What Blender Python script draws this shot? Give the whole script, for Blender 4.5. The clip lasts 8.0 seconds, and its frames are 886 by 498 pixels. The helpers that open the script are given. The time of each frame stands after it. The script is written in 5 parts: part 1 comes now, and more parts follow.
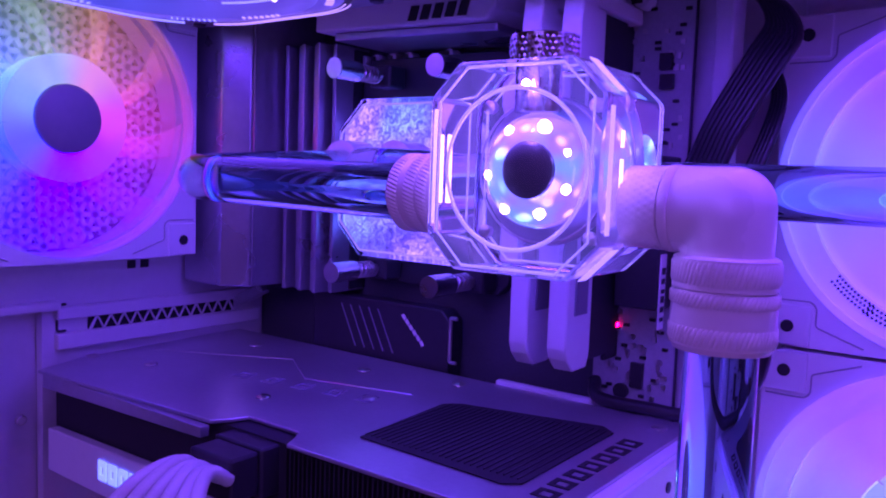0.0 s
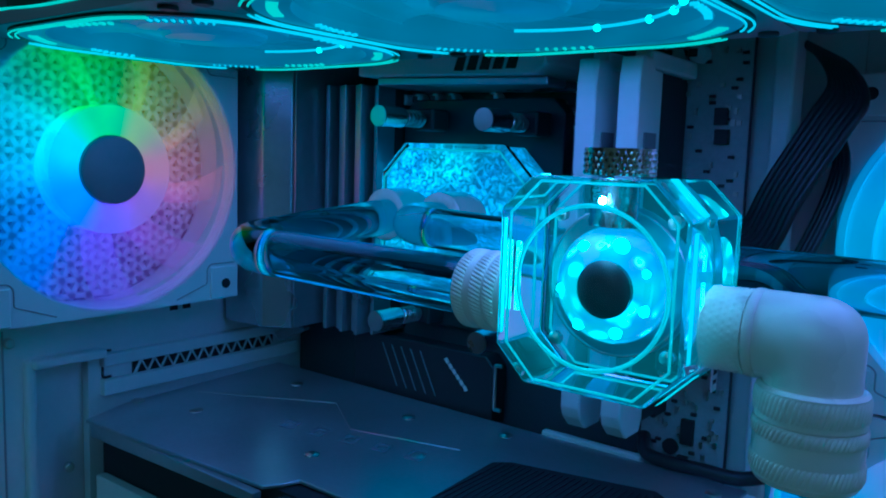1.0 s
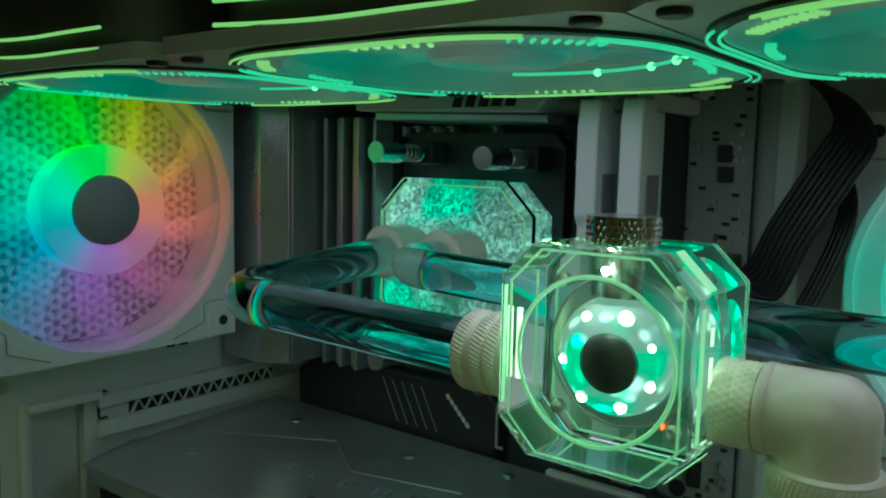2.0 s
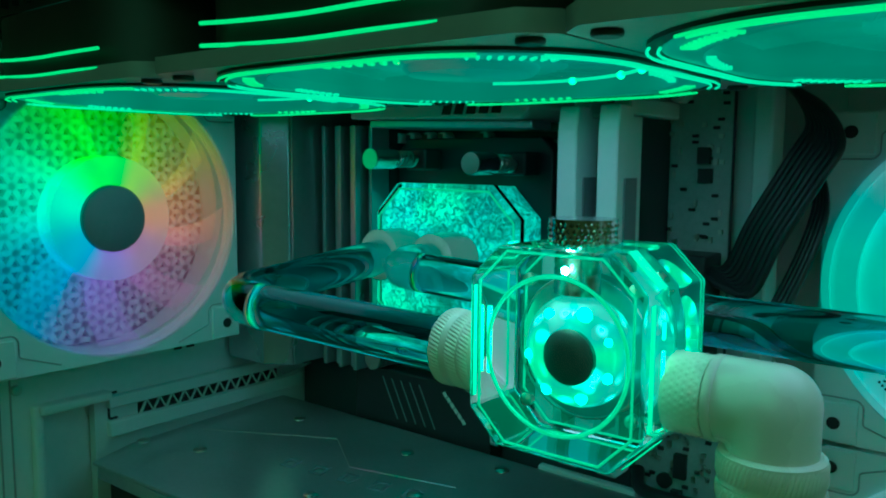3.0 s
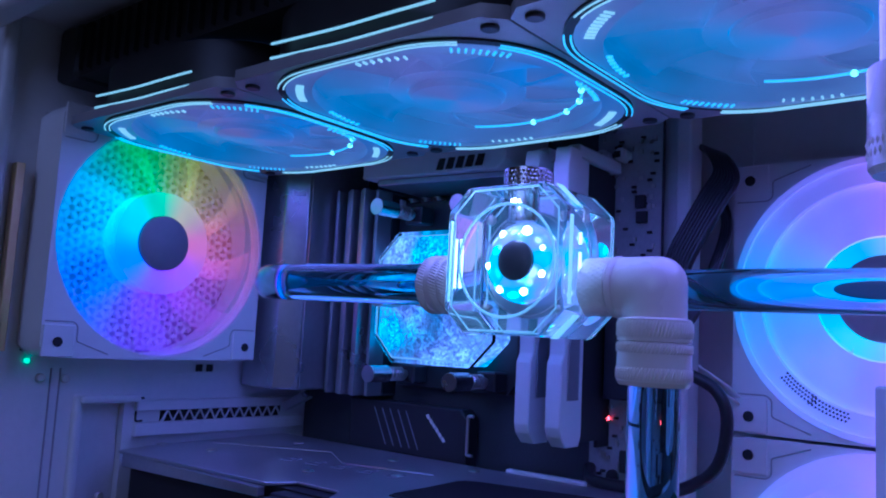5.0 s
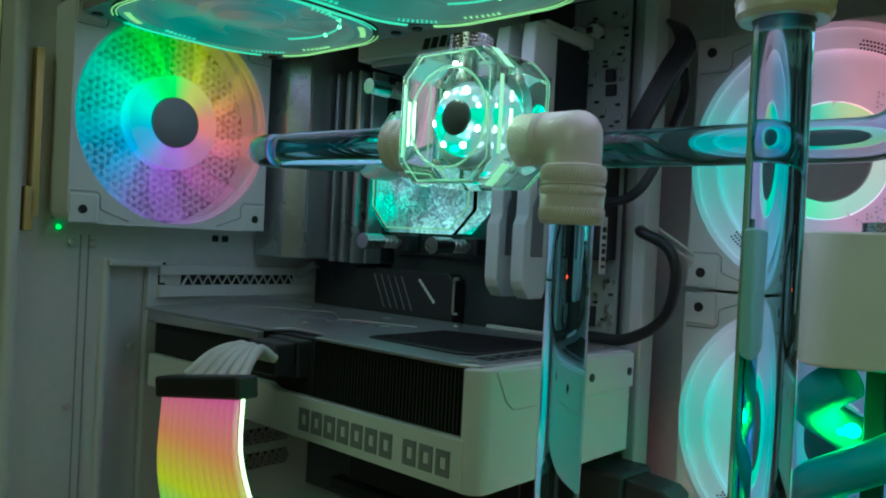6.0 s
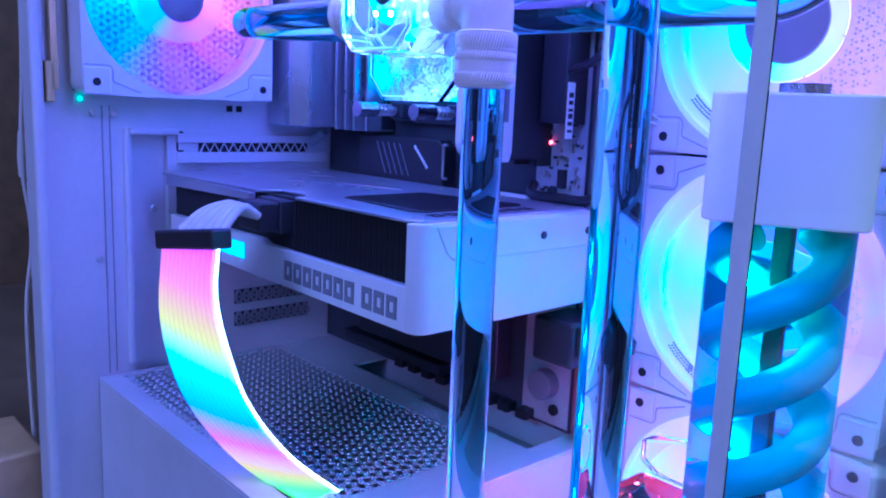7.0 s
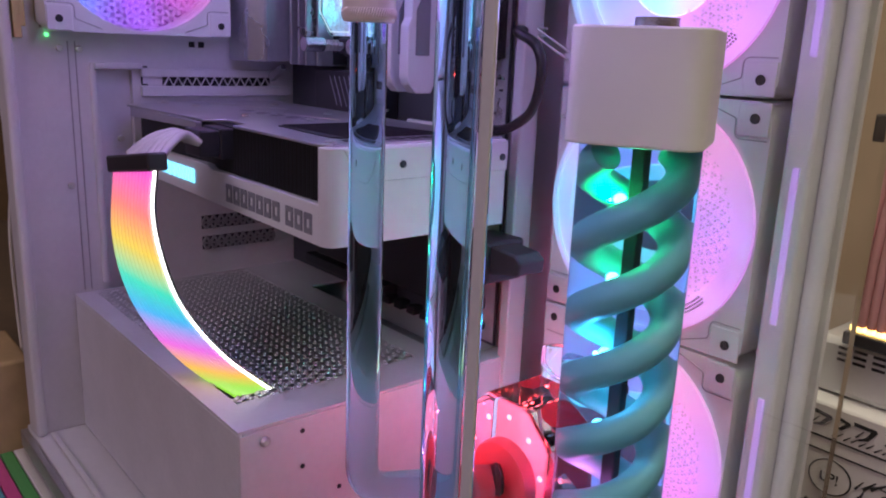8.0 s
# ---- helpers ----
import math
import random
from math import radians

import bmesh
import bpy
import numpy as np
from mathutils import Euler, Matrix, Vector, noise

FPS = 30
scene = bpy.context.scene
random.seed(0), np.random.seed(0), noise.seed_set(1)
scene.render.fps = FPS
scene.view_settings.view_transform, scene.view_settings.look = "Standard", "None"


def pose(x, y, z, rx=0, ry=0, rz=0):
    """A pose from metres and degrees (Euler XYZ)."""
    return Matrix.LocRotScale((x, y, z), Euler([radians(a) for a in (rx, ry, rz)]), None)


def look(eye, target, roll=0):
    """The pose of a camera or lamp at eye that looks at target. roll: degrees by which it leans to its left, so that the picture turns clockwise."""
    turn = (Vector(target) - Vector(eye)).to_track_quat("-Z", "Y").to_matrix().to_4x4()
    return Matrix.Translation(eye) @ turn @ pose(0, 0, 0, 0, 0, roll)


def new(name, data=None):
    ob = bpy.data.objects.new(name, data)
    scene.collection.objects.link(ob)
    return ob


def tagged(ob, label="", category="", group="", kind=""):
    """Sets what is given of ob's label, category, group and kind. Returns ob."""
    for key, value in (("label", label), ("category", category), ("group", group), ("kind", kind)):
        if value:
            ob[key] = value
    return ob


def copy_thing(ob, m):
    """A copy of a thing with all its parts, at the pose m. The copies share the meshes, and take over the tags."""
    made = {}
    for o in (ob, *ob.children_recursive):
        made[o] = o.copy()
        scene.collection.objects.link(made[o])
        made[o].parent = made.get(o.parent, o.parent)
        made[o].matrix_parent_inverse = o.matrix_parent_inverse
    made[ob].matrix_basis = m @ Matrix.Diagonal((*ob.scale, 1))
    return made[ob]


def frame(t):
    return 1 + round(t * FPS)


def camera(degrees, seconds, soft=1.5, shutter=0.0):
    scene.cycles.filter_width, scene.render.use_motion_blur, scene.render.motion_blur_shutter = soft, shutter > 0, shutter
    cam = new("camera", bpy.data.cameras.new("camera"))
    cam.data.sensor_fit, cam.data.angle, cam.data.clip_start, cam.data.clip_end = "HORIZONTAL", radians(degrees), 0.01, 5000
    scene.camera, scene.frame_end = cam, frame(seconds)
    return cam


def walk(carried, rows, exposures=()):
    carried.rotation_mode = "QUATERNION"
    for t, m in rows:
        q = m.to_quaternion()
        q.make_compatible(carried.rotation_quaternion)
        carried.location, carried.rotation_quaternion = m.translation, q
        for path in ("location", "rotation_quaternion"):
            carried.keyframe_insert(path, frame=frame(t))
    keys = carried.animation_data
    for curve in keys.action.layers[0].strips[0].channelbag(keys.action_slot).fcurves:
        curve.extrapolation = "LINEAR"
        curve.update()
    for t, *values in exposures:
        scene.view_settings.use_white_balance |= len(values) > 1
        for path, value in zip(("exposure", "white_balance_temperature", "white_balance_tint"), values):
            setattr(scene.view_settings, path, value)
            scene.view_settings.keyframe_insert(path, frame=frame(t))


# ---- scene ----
cam = camera(58.4, 8.0, soft=2.0)
ROWS = [
    (0.0, (0.0499, 0.0331, 0.3905), (-0.0683, 0.1935, 0.373), 2.1),
    (0.5, (0.0449, 0.0316, 0.4077), (-0.0751, 0.1902, 0.3861), 2.2),
    (1.0, (0.0358, 0.0305, 0.4197), (-0.0855, 0.1879, 0.3967), 1.9),
    (1.5, (0.0312, 0.0365, 0.4297), (-0.0897, 0.1943, 0.4075), 1.5),
    (3.0, (0.0467, 0.0337, 0.435), (-0.0783, 0.1883, 0.4132), 0.4),
    (3.5, (0.0643, 0.0247, 0.4132), (-0.0626, 0.1792, 0.4076), 1.2),
    (4.0, (0.079, 0.0139, 0.3883), (-0.0483, 0.168, 0.3954), 1.8),
    (4.2, (0.0845, 0.0105, 0.378), (-0.0427, 0.1643, 0.3906), 2.1),
    (5.3, (0.1073, -0.0248, 0.3623), (-0.0177, 0.1296, 0.3851), 3.1),
    (5.5, (0.118, -0.023, 0.355), (-0.0108, 0.129, 0.372), 2.9),
    (6.0, (0.1446, -0.0226, 0.3507), (0.0102, 0.1255, 0.3485), 2.9),
    (6.5, (0.1703, -0.0122, 0.3494), (0.0273, 0.126, 0.3286), 2.6),
    (7.0, (0.2041, -0.0021, 0.3501), (0.0577, 0.1297, 0.3154), 2.4),
    (7.5, (0.2404, 0.015, 0.347), (0.0938, 0.144, 0.3038), 2.2),
    (8.0, (0.2671, 0.0131, 0.3493), (0.1195, 0.1389, 0.3002), 2.4),
]
LOOKS = [
    (0.0, 0.1, 5400, 190),
    (0.3, 0.1, 5000, 165),
    (0.5, 0.1, 3950, 28),
    (1.0, 0.1, 2700, -82),
    (1.5, 0.1, 24000, -140),
    (1.7, 0.1, 26000, -125),
    (2.8, 0.3, 4800, -165),
    (3.0, 0.35, 6600, -192),
    (3.5, 0.46, 14000, -30),
    (4.0, 0.85, 8000, 198),
    (4.2, 0.75, 6800, 185),
    (5.3, 0.28, 2900, -60),
    (5.5, 0.28, 2850, -72),
    (6.0, 0.55, 9500, -115),
    (6.5, 1.58, 3500, -2),
    (7.0, 1.7, 3300, 8),
    (7.5, 1.4, 5000, -170),
    (8.0, 1.35, 6600, -5),
]
walk(cam, [(t, look(eye, target, roll)) for t, eye, target, roll in ROWS], LOOKS)

# ---- world and light ----
world = bpy.data.worlds.new("room_light")
scene.world = world
world.use_nodes = True
world.node_tree.nodes["Background"].inputs[0].default_value = (0.60, 0.56, 0.80, 1)
world.node_tree.nodes["Background"].inputs[1].default_value = 0.10


def lamp(name, kind, power, color, m, size=0.1, size_y=None):
    data = bpy.data.lights.new(name, kind)
    data.energy, data.color = power, color
    if kind == "AREA":
        data.size = size
        if size_y:
            data.shape, data.size_y = "RECTANGLE", size_y
    else:
        data.shadow_soft_size = size
    ob = new(name, data)
    ob.matrix_world = m
    return ob


# ---- materials ----
def mat(name):
    m = bpy.data.materials.new(name)
    m.use_nodes = True
    return m, m.node_tree.nodes, m.node_tree.links


def surface(name, color, rough=0.5, metal=0.0, grain=300.0, bump=0.08, vary=0.12, coat=0.0, sub=0.0, stain=25.0):
    """A solid surface: colour varied by large stains and fine grain, with fine relief."""
    m, n, l = mat(name)
    b = n["Principled BSDF"]
    co = n.new("ShaderNodeTexCoord")
    big, fine = n.new("ShaderNodeTexNoise"), n.new("ShaderNodeTexNoise")
    big.inputs["Scale"].default_value, fine.inputs["Scale"].default_value = stain, grain
    big.inputs["Detail"].default_value = 5
    add = n.new("ShaderNodeMath")
    add.operation = "MULTIPLY_ADD"
    add.inputs[1].default_value = 0.35
    l.new(co.outputs["Object"], big.inputs["Vector"])
    l.new(co.outputs["Object"], fine.inputs["Vector"])
    l.new(fine.outputs["Fac"], add.inputs[0])
    l.new(big.outputs["Fac"], add.inputs[2])
    ramp = n.new("ShaderNodeValToRGB")
    ramp.color_ramp.elements[0].position, ramp.color_ramp.elements[1].position = 0.35, 0.9
    ramp.color_ramp.elements[0].color = (*[c * (1 - vary) for c in color], 1)
    ramp.color_ramp.elements[1].color = (*[min(1, c * (1 + vary * 0.5)) for c in color], 1)
    l.new(add.outputs[0], ramp.inputs[0])
    l.new(ramp.outputs[0], b.inputs["Base Color"])
    rr = n.new("ShaderNodeMapRange")
    rr.inputs["To Min"].default_value, rr.inputs["To Max"].default_value = max(0.02, rough - 0.1), min(1, rough + 0.1)
    l.new(big.outputs["Fac"], rr.inputs["Value"])
    l.new(rr.outputs[0], b.inputs["Roughness"])
    bp = n.new("ShaderNodeBump")
    bp.inputs["Strength"].default_value, bp.inputs["Distance"].default_value = bump, 0.0006
    l.new(fine.outputs["Fac"], bp.inputs["Height"])
    l.new(bp.outputs[0], b.inputs["Normal"])
    b.inputs["Metallic"].default_value = metal
    b.inputs["Coat Weight"].default_value = coat
    b.inputs["Subsurface Weight"].default_value = sub
    b.inputs["Subsurface Radius"].default_value = (0.006, 0.006, 0.006)
    return m


def clear(name, color=(1, 1, 1), ior=1.45, rough=0.0):
    m, n, l = mat(name)
    b = n["Principled BSDF"]
    b.inputs["Base Color"].default_value = (*color, 1)
    b.inputs["Transmission Weight"].default_value = 1
    b.inputs["IOR"].default_value = ior
    tn = n.new("ShaderNodeTexNoise")
    tn.inputs["Scale"].default_value = 90
    mr = n.new("ShaderNodeMapRange")
    mr.inputs["To Min"].default_value, mr.inputs["To Max"].default_value = rough, rough + 0.03
    l.new(tn.outputs["Fac"], mr.inputs["Value"])
    l.new(mr.outputs[0], b.inputs["Roughness"])
    return m


def glow(name, color, strength):
    m, n, l = mat(name)
    b = n["Principled BSDF"]
    b.inputs["Base Color"].default_value = (0.6, 0.6, 0.6, 1)
    b.inputs["Emission Color"].default_value = (*color, 1)
    b.inputs["Emission Strength"].default_value = strength
    return m


def glow_wheel(name, colors, strength, hub, base=(0.8, 0.8, 0.82), spread=0.5, start=0.0, alpha=1.0):
    """Lit translucent plastic of a colour-changing fan: its colours run round the axis and are brightest near the hub."""
    m, n, l = mat(name)
    b = n["Principled BSDF"]
    b.inputs["Base Color"].default_value = (*base, 1)
    b.inputs["Roughness"].default_value = 0.4
    co, sep = n.new("ShaderNodeTexCoord"), n.new("ShaderNodeSeparateXYZ")
    l.new(co.outputs["Object"], sep.inputs[0])
    at = n.new("ShaderNodeMath")
    at.operation = "ARCTAN2"
    l.new(sep.outputs["Y"], at.inputs[0])
    l.new(sep.outputs["X"], at.inputs[1])
    fr = n.new("ShaderNodeMath")
    fr.operation = "MULTIPLY_ADD"
    fr.inputs[1].default_value, fr.inputs[2].default_value = 1 / (2 * math.pi), 1.0 + start
    l.new(at.outputs[0], fr.inputs[0])
    fc = n.new("ShaderNodeMath")
    fc.operation = "FRACT"
    l.new(fr.outputs[0], fc.inputs[0])
    ramp = n.new("ShaderNodeValToRGB")
    ramp.color_ramp.interpolation = "EASE"
    k = len(colors)
    while len(ramp.color_ramp.elements) < k + 1:
        ramp.color_ramp.elements.new(0.5)
    for i in range(k + 1):
        e = ramp.color_ramp.elements[i]
        e.position, e.color = i / k, (*colors[i % k], 1)
    l.new(fc.outputs[0], ramp.inputs[0])
    comb = n.new("ShaderNodeCombineXYZ")
    l.new(sep.outputs["X"], comb.inputs[0])
    l.new(sep.outputs["Y"], comb.inputs[1])
    ln = n.new("ShaderNodeVectorMath")
    ln.operation = "LENGTH"
    l.new(comb.outputs[0], ln.inputs[0])
    mr = n.new("ShaderNodeMapRange")
    mr.interpolation_type = "SMOOTHSTEP"
    mr.inputs["From Min"].default_value, mr.inputs["From Max"].default_value = hub, 0.06
    mr.inputs["To Min"].default_value, mr.inputs["To Max"].default_value = strength, strength * spread
    l.new(ln.outputs["Value"], mr.inputs["Value"])
    tn = n.new("ShaderNodeTexNoise")
    tn.inputs["Scale"].default_value = 35
    l.new(co.outputs["Object"], tn.inputs["Vector"])
    mu = n.new("ShaderNodeMath")
    mu.operation = "MULTIPLY_ADD"
    l.new(tn.outputs["Fac"], mu.inputs[0])
    l.new(mr.outputs[0], mu.inputs[1])
    mu.inputs[2].default_value = strength * spread * 0.4
    l.new(ramp.outputs[0], b.inputs["Emission Color"])
    l.new(mu.outputs[0], b.inputs["Emission Strength"])
    b.inputs["Alpha"].default_value = alpha
    return m


WHITE = surface("white_powder_coat", (0.70, 0.70, 0.72), 0.45, bump=0.15, vary=0.10)
FANWHITE = surface("white_fan_plastic", (0.74, 0.74, 0.76), 0.5, vary=0.06)
IVORY = surface("ivory_enamel", (0.80, 0.74, 0.68), 0.28, bump=0.03, vary=0.05, coat=0.3)
FROST = surface("frosted_acetal", (0.84, 0.82, 0.80), 0.5, bump=0.05, vary=0.05, sub=0.5)
BLACK = surface("black_plastic", (0.028, 0.028, 0.033), 0.45, vary=0.3)
# Near-black; also stands for the shade behind vents and inside holes.
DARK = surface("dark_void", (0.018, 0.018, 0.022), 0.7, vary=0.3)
RUBBER = surface("black_sleeving", (0.02, 0.02, 0.024), 0.36, grain=900, bump=0.3)
SILVER = surface("brushed_backplate", (0.52, 0.52, 0.55), 0.33, metal=0.75, grain=500, vary=0.2)
CHROME = surface("knurled_steel", (0.55, 0.55, 0.58), 0.22, metal=1.0, vary=0.15)
NICKEL = surface("nickel", (0.62, 0.60, 0.58), 0.3, metal=1.0, vary=0.15)
PCB = surface("matte_circuit_board", (0.055, 0.06, 0.075), 0.55, grain=700, vary=0.35)
PCBW = surface("silver_circuit_board", (0.42, 0.42, 0.44), 0.5, grain=700, vary=0.3)
ALU = surface("grey_heatsink", (0.46, 0.47, 0.50), 0.30, metal=0.75, vary=0.2)
GREYTXT = surface("grey_print", (0.22, 0.22, 0.25), 0.6)
RADI = surface("radiator_black", (0.022, 0.02, 0.02), 0.5, vary=0.3)
WIREW = surface("white_sleeved_wire", (0.72, 0.70, 0.68), 0.5, grain=1200, bump=0.3)
WOOD = surface("pale_pine", (0.52, 0.38, 0.22), 0.5, grain=80, vary=0.3)
DARKWOOD = surface("dark_brown_board", (0.085, 0.048, 0.026), 0.55, grain=60, vary=0.45)
DESK = surface("desk_laminate", (0.10, 0.07, 0.055), 0.45, grain=60, vary=0.4)
WALLP = surface("beige_wall", (0.52, 0.40, 0.30), 0.8, vary=0.1)
PAPER = surface("printed_white_card", (0.75, 0.73, 0.72), 0.6, vary=0.05)
INK = surface("black_ink", (0.02, 0.02, 0.02), 0.6)
GREENP = surface("green_print", (0.10, 0.35, 0.10), 0.5)
PINKP = surface("pink_print", (0.55, 0.08, 0.25), 0.5)
TEALP = surface("teal_print", (0.10, 0.30, 0.38), 0.5)
GOLD = surface("brass_edge", (0.55, 0.42, 0.20), 0.4, metal=0.8)
TUBE = clear("coolant_filled_tube", (0.50, 0.82, 0.92), 1.38)
ACRYL = clear("clear_acrylic", (0.97, 0.98, 0.99), 1.40)
PANE = clear("clear_glass_pane", (0.93, 0.96, 0.95), 1.12)
COOL = clear("clear_cylinder", (0.24, 0.62, 0.80), 1.10)
SPIRAL = surface("frosted_spiral", (0.42, 0.61, 0.60), 0.42, bump=0.05, vary=0.05, sub=0.5)
LEDW = glow("led_white", (0.85, 0.88, 0.95), 9)
LEDR = glow("led_red", (1.0, 0.03, 0.03), 8)
LEDTOP = glow("led_radiator_fan", (0.62, 0.95, 0.80), 1.8)
LEDG = glow("led_green", (0.15, 1.0, 0.3), 0.9)
LEDPINK = glow("led_pink", (1.0, 0.05, 0.08), 6)
# Emission imitates LED light caught in the clear block's bevels.
CHAMFER = glow("bevel_painted_glow", (0.62, 0.74, 0.90), 0.55)
# Violet reflection on the column's slits, put in as weak emission.
SLOTGLEAM = glow("violet_slot_gleam", (0.45, 0.16, 1.0), 0.22)
TABGREY = surface("grey_fan_plastic", (0.34, 0.33, 0.35), 0.5)
RODLED = [glow("led_rod_red", (1.0, 0.06, 0.12), 3), glow("led_rod_blue", (0.10, 0.55, 1.0), 8), glow("led_rod_green", (0.15, 1.0, 0.45), 9)]
GLASSEDGE = surface("ground_glass_edge", (0.72, 0.74, 0.74), 0.4)
STRIP = glow("light_strip_cyan", (0.36, 0.72, 0.95), 0.56)
STRIPL = glow("light_strip_lime", (0.66, 0.72, 0.58), 0.54)
LOGOGLOW = glow("lit_lettering", (0.15, 0.60, 1.0), 0.9)
# Grooves are no lamps; their guided light is put in as emission.
GROOVE = glow("groove_painted_glow", (0.58, 0.80, 0.88), 0.28)
# round the rear fan from its motherboard side: violet, orange, yellow-green, green, cyan, blue
REAR_WHEEL = [(.30, .04, .9), (.45, .04, .45), (.85, .10, .14), (.75, .42, .02), (.10, .85, .08), (.02, .55, .85), (.05, .22, 1)]
REARGLOW = glow_wheel("rear_fan_glow", REAR_WHEEL, 1.8, 0.022, base=(0.5, 0.5, 0.52), spread=0.34, start=0.27, alpha=0.15)
REARRING = glow_wheel("rear_hub_glow", REAR_WHEEL, 0.95, 0.014, base=(0.5, 0.5, 0.52), spread=0.45, start=0.27)
SIDEGLOW = glow_wheel("side_fan_glow", [(.62, .16, .95), (.95, .20, .68), (.48, .26, .95), (.16, .48, .92), (.36, .28, .98), (.78, .16, .85)], 0.54, 0.018, spread=0.62)
SIDERING = glow_wheel("side_hub_glow", [(.75, .45, .9), (.9, .55, .5), (.12, .65, .95), (.05, .6, .95), (.25, .75, .7), (.6, .5, .95)], 0.62, 0.018, spread=0.75)
TOPGLOW = glow_wheel("top_fan_glow", [(.22, .45, .95), (.48, .34, .74), (.20, .52, .90), (.42, .40, .78)], 0.25, 0.018, base=(0.3, 0.3, 0.32), spread=0.7)


def ribbon_glow():
    """Light guides whose colour runs along their length, by generated coordinates up the cable."""
    m, n, l = mat("rainbow_light_guide")
    b = n["Principled BSDF"]
    co, sep = n.new("ShaderNodeTexCoord"), n.new("ShaderNodeSeparateXYZ")
    l.new(co.outputs["Object"], sep.inputs[0])
    mr = n.new("ShaderNodeMapRange")
    mr.inputs["From Min"].default_value, mr.inputs["From Max"].default_value = 0.0, 0.112
    l.new(sep.outputs["Z"], mr.inputs["Value"])
    ramp = n.new("ShaderNodeValToRGB")
    cols = [(0.0, (.35, .8, .03)), (0.06, (1, .5, .03)), (0.18, (.9, .12, .85)), (0.34, (.04, .45, 1)), (0.48, (.03, .75, .55)), (0.64, (.95, .62, .03)), (0.80, (1, .20, .18)), (1.0, (1, .06, .75))]
    while len(ramp.color_ramp.elements) < len(cols):
        ramp.color_ramp.elements.new(0.5)
    for e, (p, c) in zip(ramp.color_ramp.elements, cols):
        e.position, e.color = p, (*c, 1)
    l.new(mr.outputs[0], ramp.inputs[0])
    l.new(ramp.outputs[0], b.inputs["Emission Color"])
    b.inputs["Emission Strength"].default_value = 0.36
    b.inputs["Base Color"].default_value = (0.35, 0.35, 0.36, 1)
    return m


RIBBON = ribbon_glow()
# Black for the shade in the gaps between the light guides.
GAPDARK = surface("gap_shade_sheet", (0.02, 0.018, 0.02), 0.6)


def sparkle():
    """Lit, crackled translucent plate."""
    m, n, l = mat("sparkling_lit_acrylic")
    b = n["Principled BSDF"]
    co, tn, lo = n.new("ShaderNodeTexCoord"), n.new("ShaderNodeTexNoise"), n.new("ShaderNodeTexNoise")
    tn.inputs["Scale"].default_value, tn.inputs["Detail"].default_value, tn.inputs["Distortion"].default_value = 330, 4, 1.6
    lo.inputs["Scale"].default_value, lo.inputs["Detail"].default_value = 60, 2
    l.new(co.outputs["Object"], tn.inputs["Vector"])
    l.new(co.outputs["Object"], lo.inputs["Vector"])
    ramp = n.new("ShaderNodeValToRGB")
    ramp.color_ramp.elements[0].position, ramp.color_ramp.elements[0].color = 0.40, (0.10, 0.13, 0.20, 1)
    ramp.color_ramp.elements[1].position, ramp.color_ramp.elements[1].color = 0.66, (0.75, 0.85, 1.0, 1)
    l.new(tn.outputs["Fac"], ramp.inputs[0])
    mr = n.new("ShaderNodeMapRange")
    mr.inputs["From Min"].default_value, mr.inputs["From Max"].default_value = 0.35, 0.65
    mr.inputs["To Min"].default_value, mr.inputs["To Max"].default_value = 0.32, 1.35
    l.new(lo.outputs["Fac"], mr.inputs["Value"])
    bp = n.new("ShaderNodeBump")
    bp.inputs["Strength"].default_value, bp.inputs["Distance"].default_value = 0.6, 0.002
    l.new(tn.outputs["Fac"], bp.inputs["Height"])
    l.new(bp.outputs[0], b.inputs["Normal"])
    hv = n.new("ShaderNodeTexNoise")
    hv.inputs["Scale"].default_value = 22
    l.new(co.outputs["Object"], hv.inputs["Vector"])
    hr = n.new("ShaderNodeValToRGB")
    for e, (q, c) in zip([hr.color_ramp.elements[0], hr.color_ramp.elements[1], hr.color_ramp.elements.new(0.5)], ((0.38, (0.12, 0.85, 1.0)), (0.62, (1.0, 0.22, 0.42)), (0.5, (0.50, 0.45, 1.0)))):
        e.position, e.color = q, (*c, 1)
    l.new(hv.outputs["Fac"], hr.inputs[0])
    mx = n.new("ShaderNodeMix")
    mx.data_type, mx.blend_type = "RGBA", "MULTIPLY"
    mx.inputs["Factor"].default_value = 0.85
    l.new(ramp.outputs[0], mx.inputs["A"])
    l.new(hr.outputs[0], mx.inputs["B"])
    l.new(mx.outputs["Result"], b.inputs["Emission Color"])
    l.new(mr.outputs[0], b.inputs["Emission Strength"])
    b.inputs["Base Color"].default_value = (0.4, 0.43, 0.45, 1)
    b.inputs["Roughness"].default_value = 0.2
    return m


SPARKLE = sparkle()


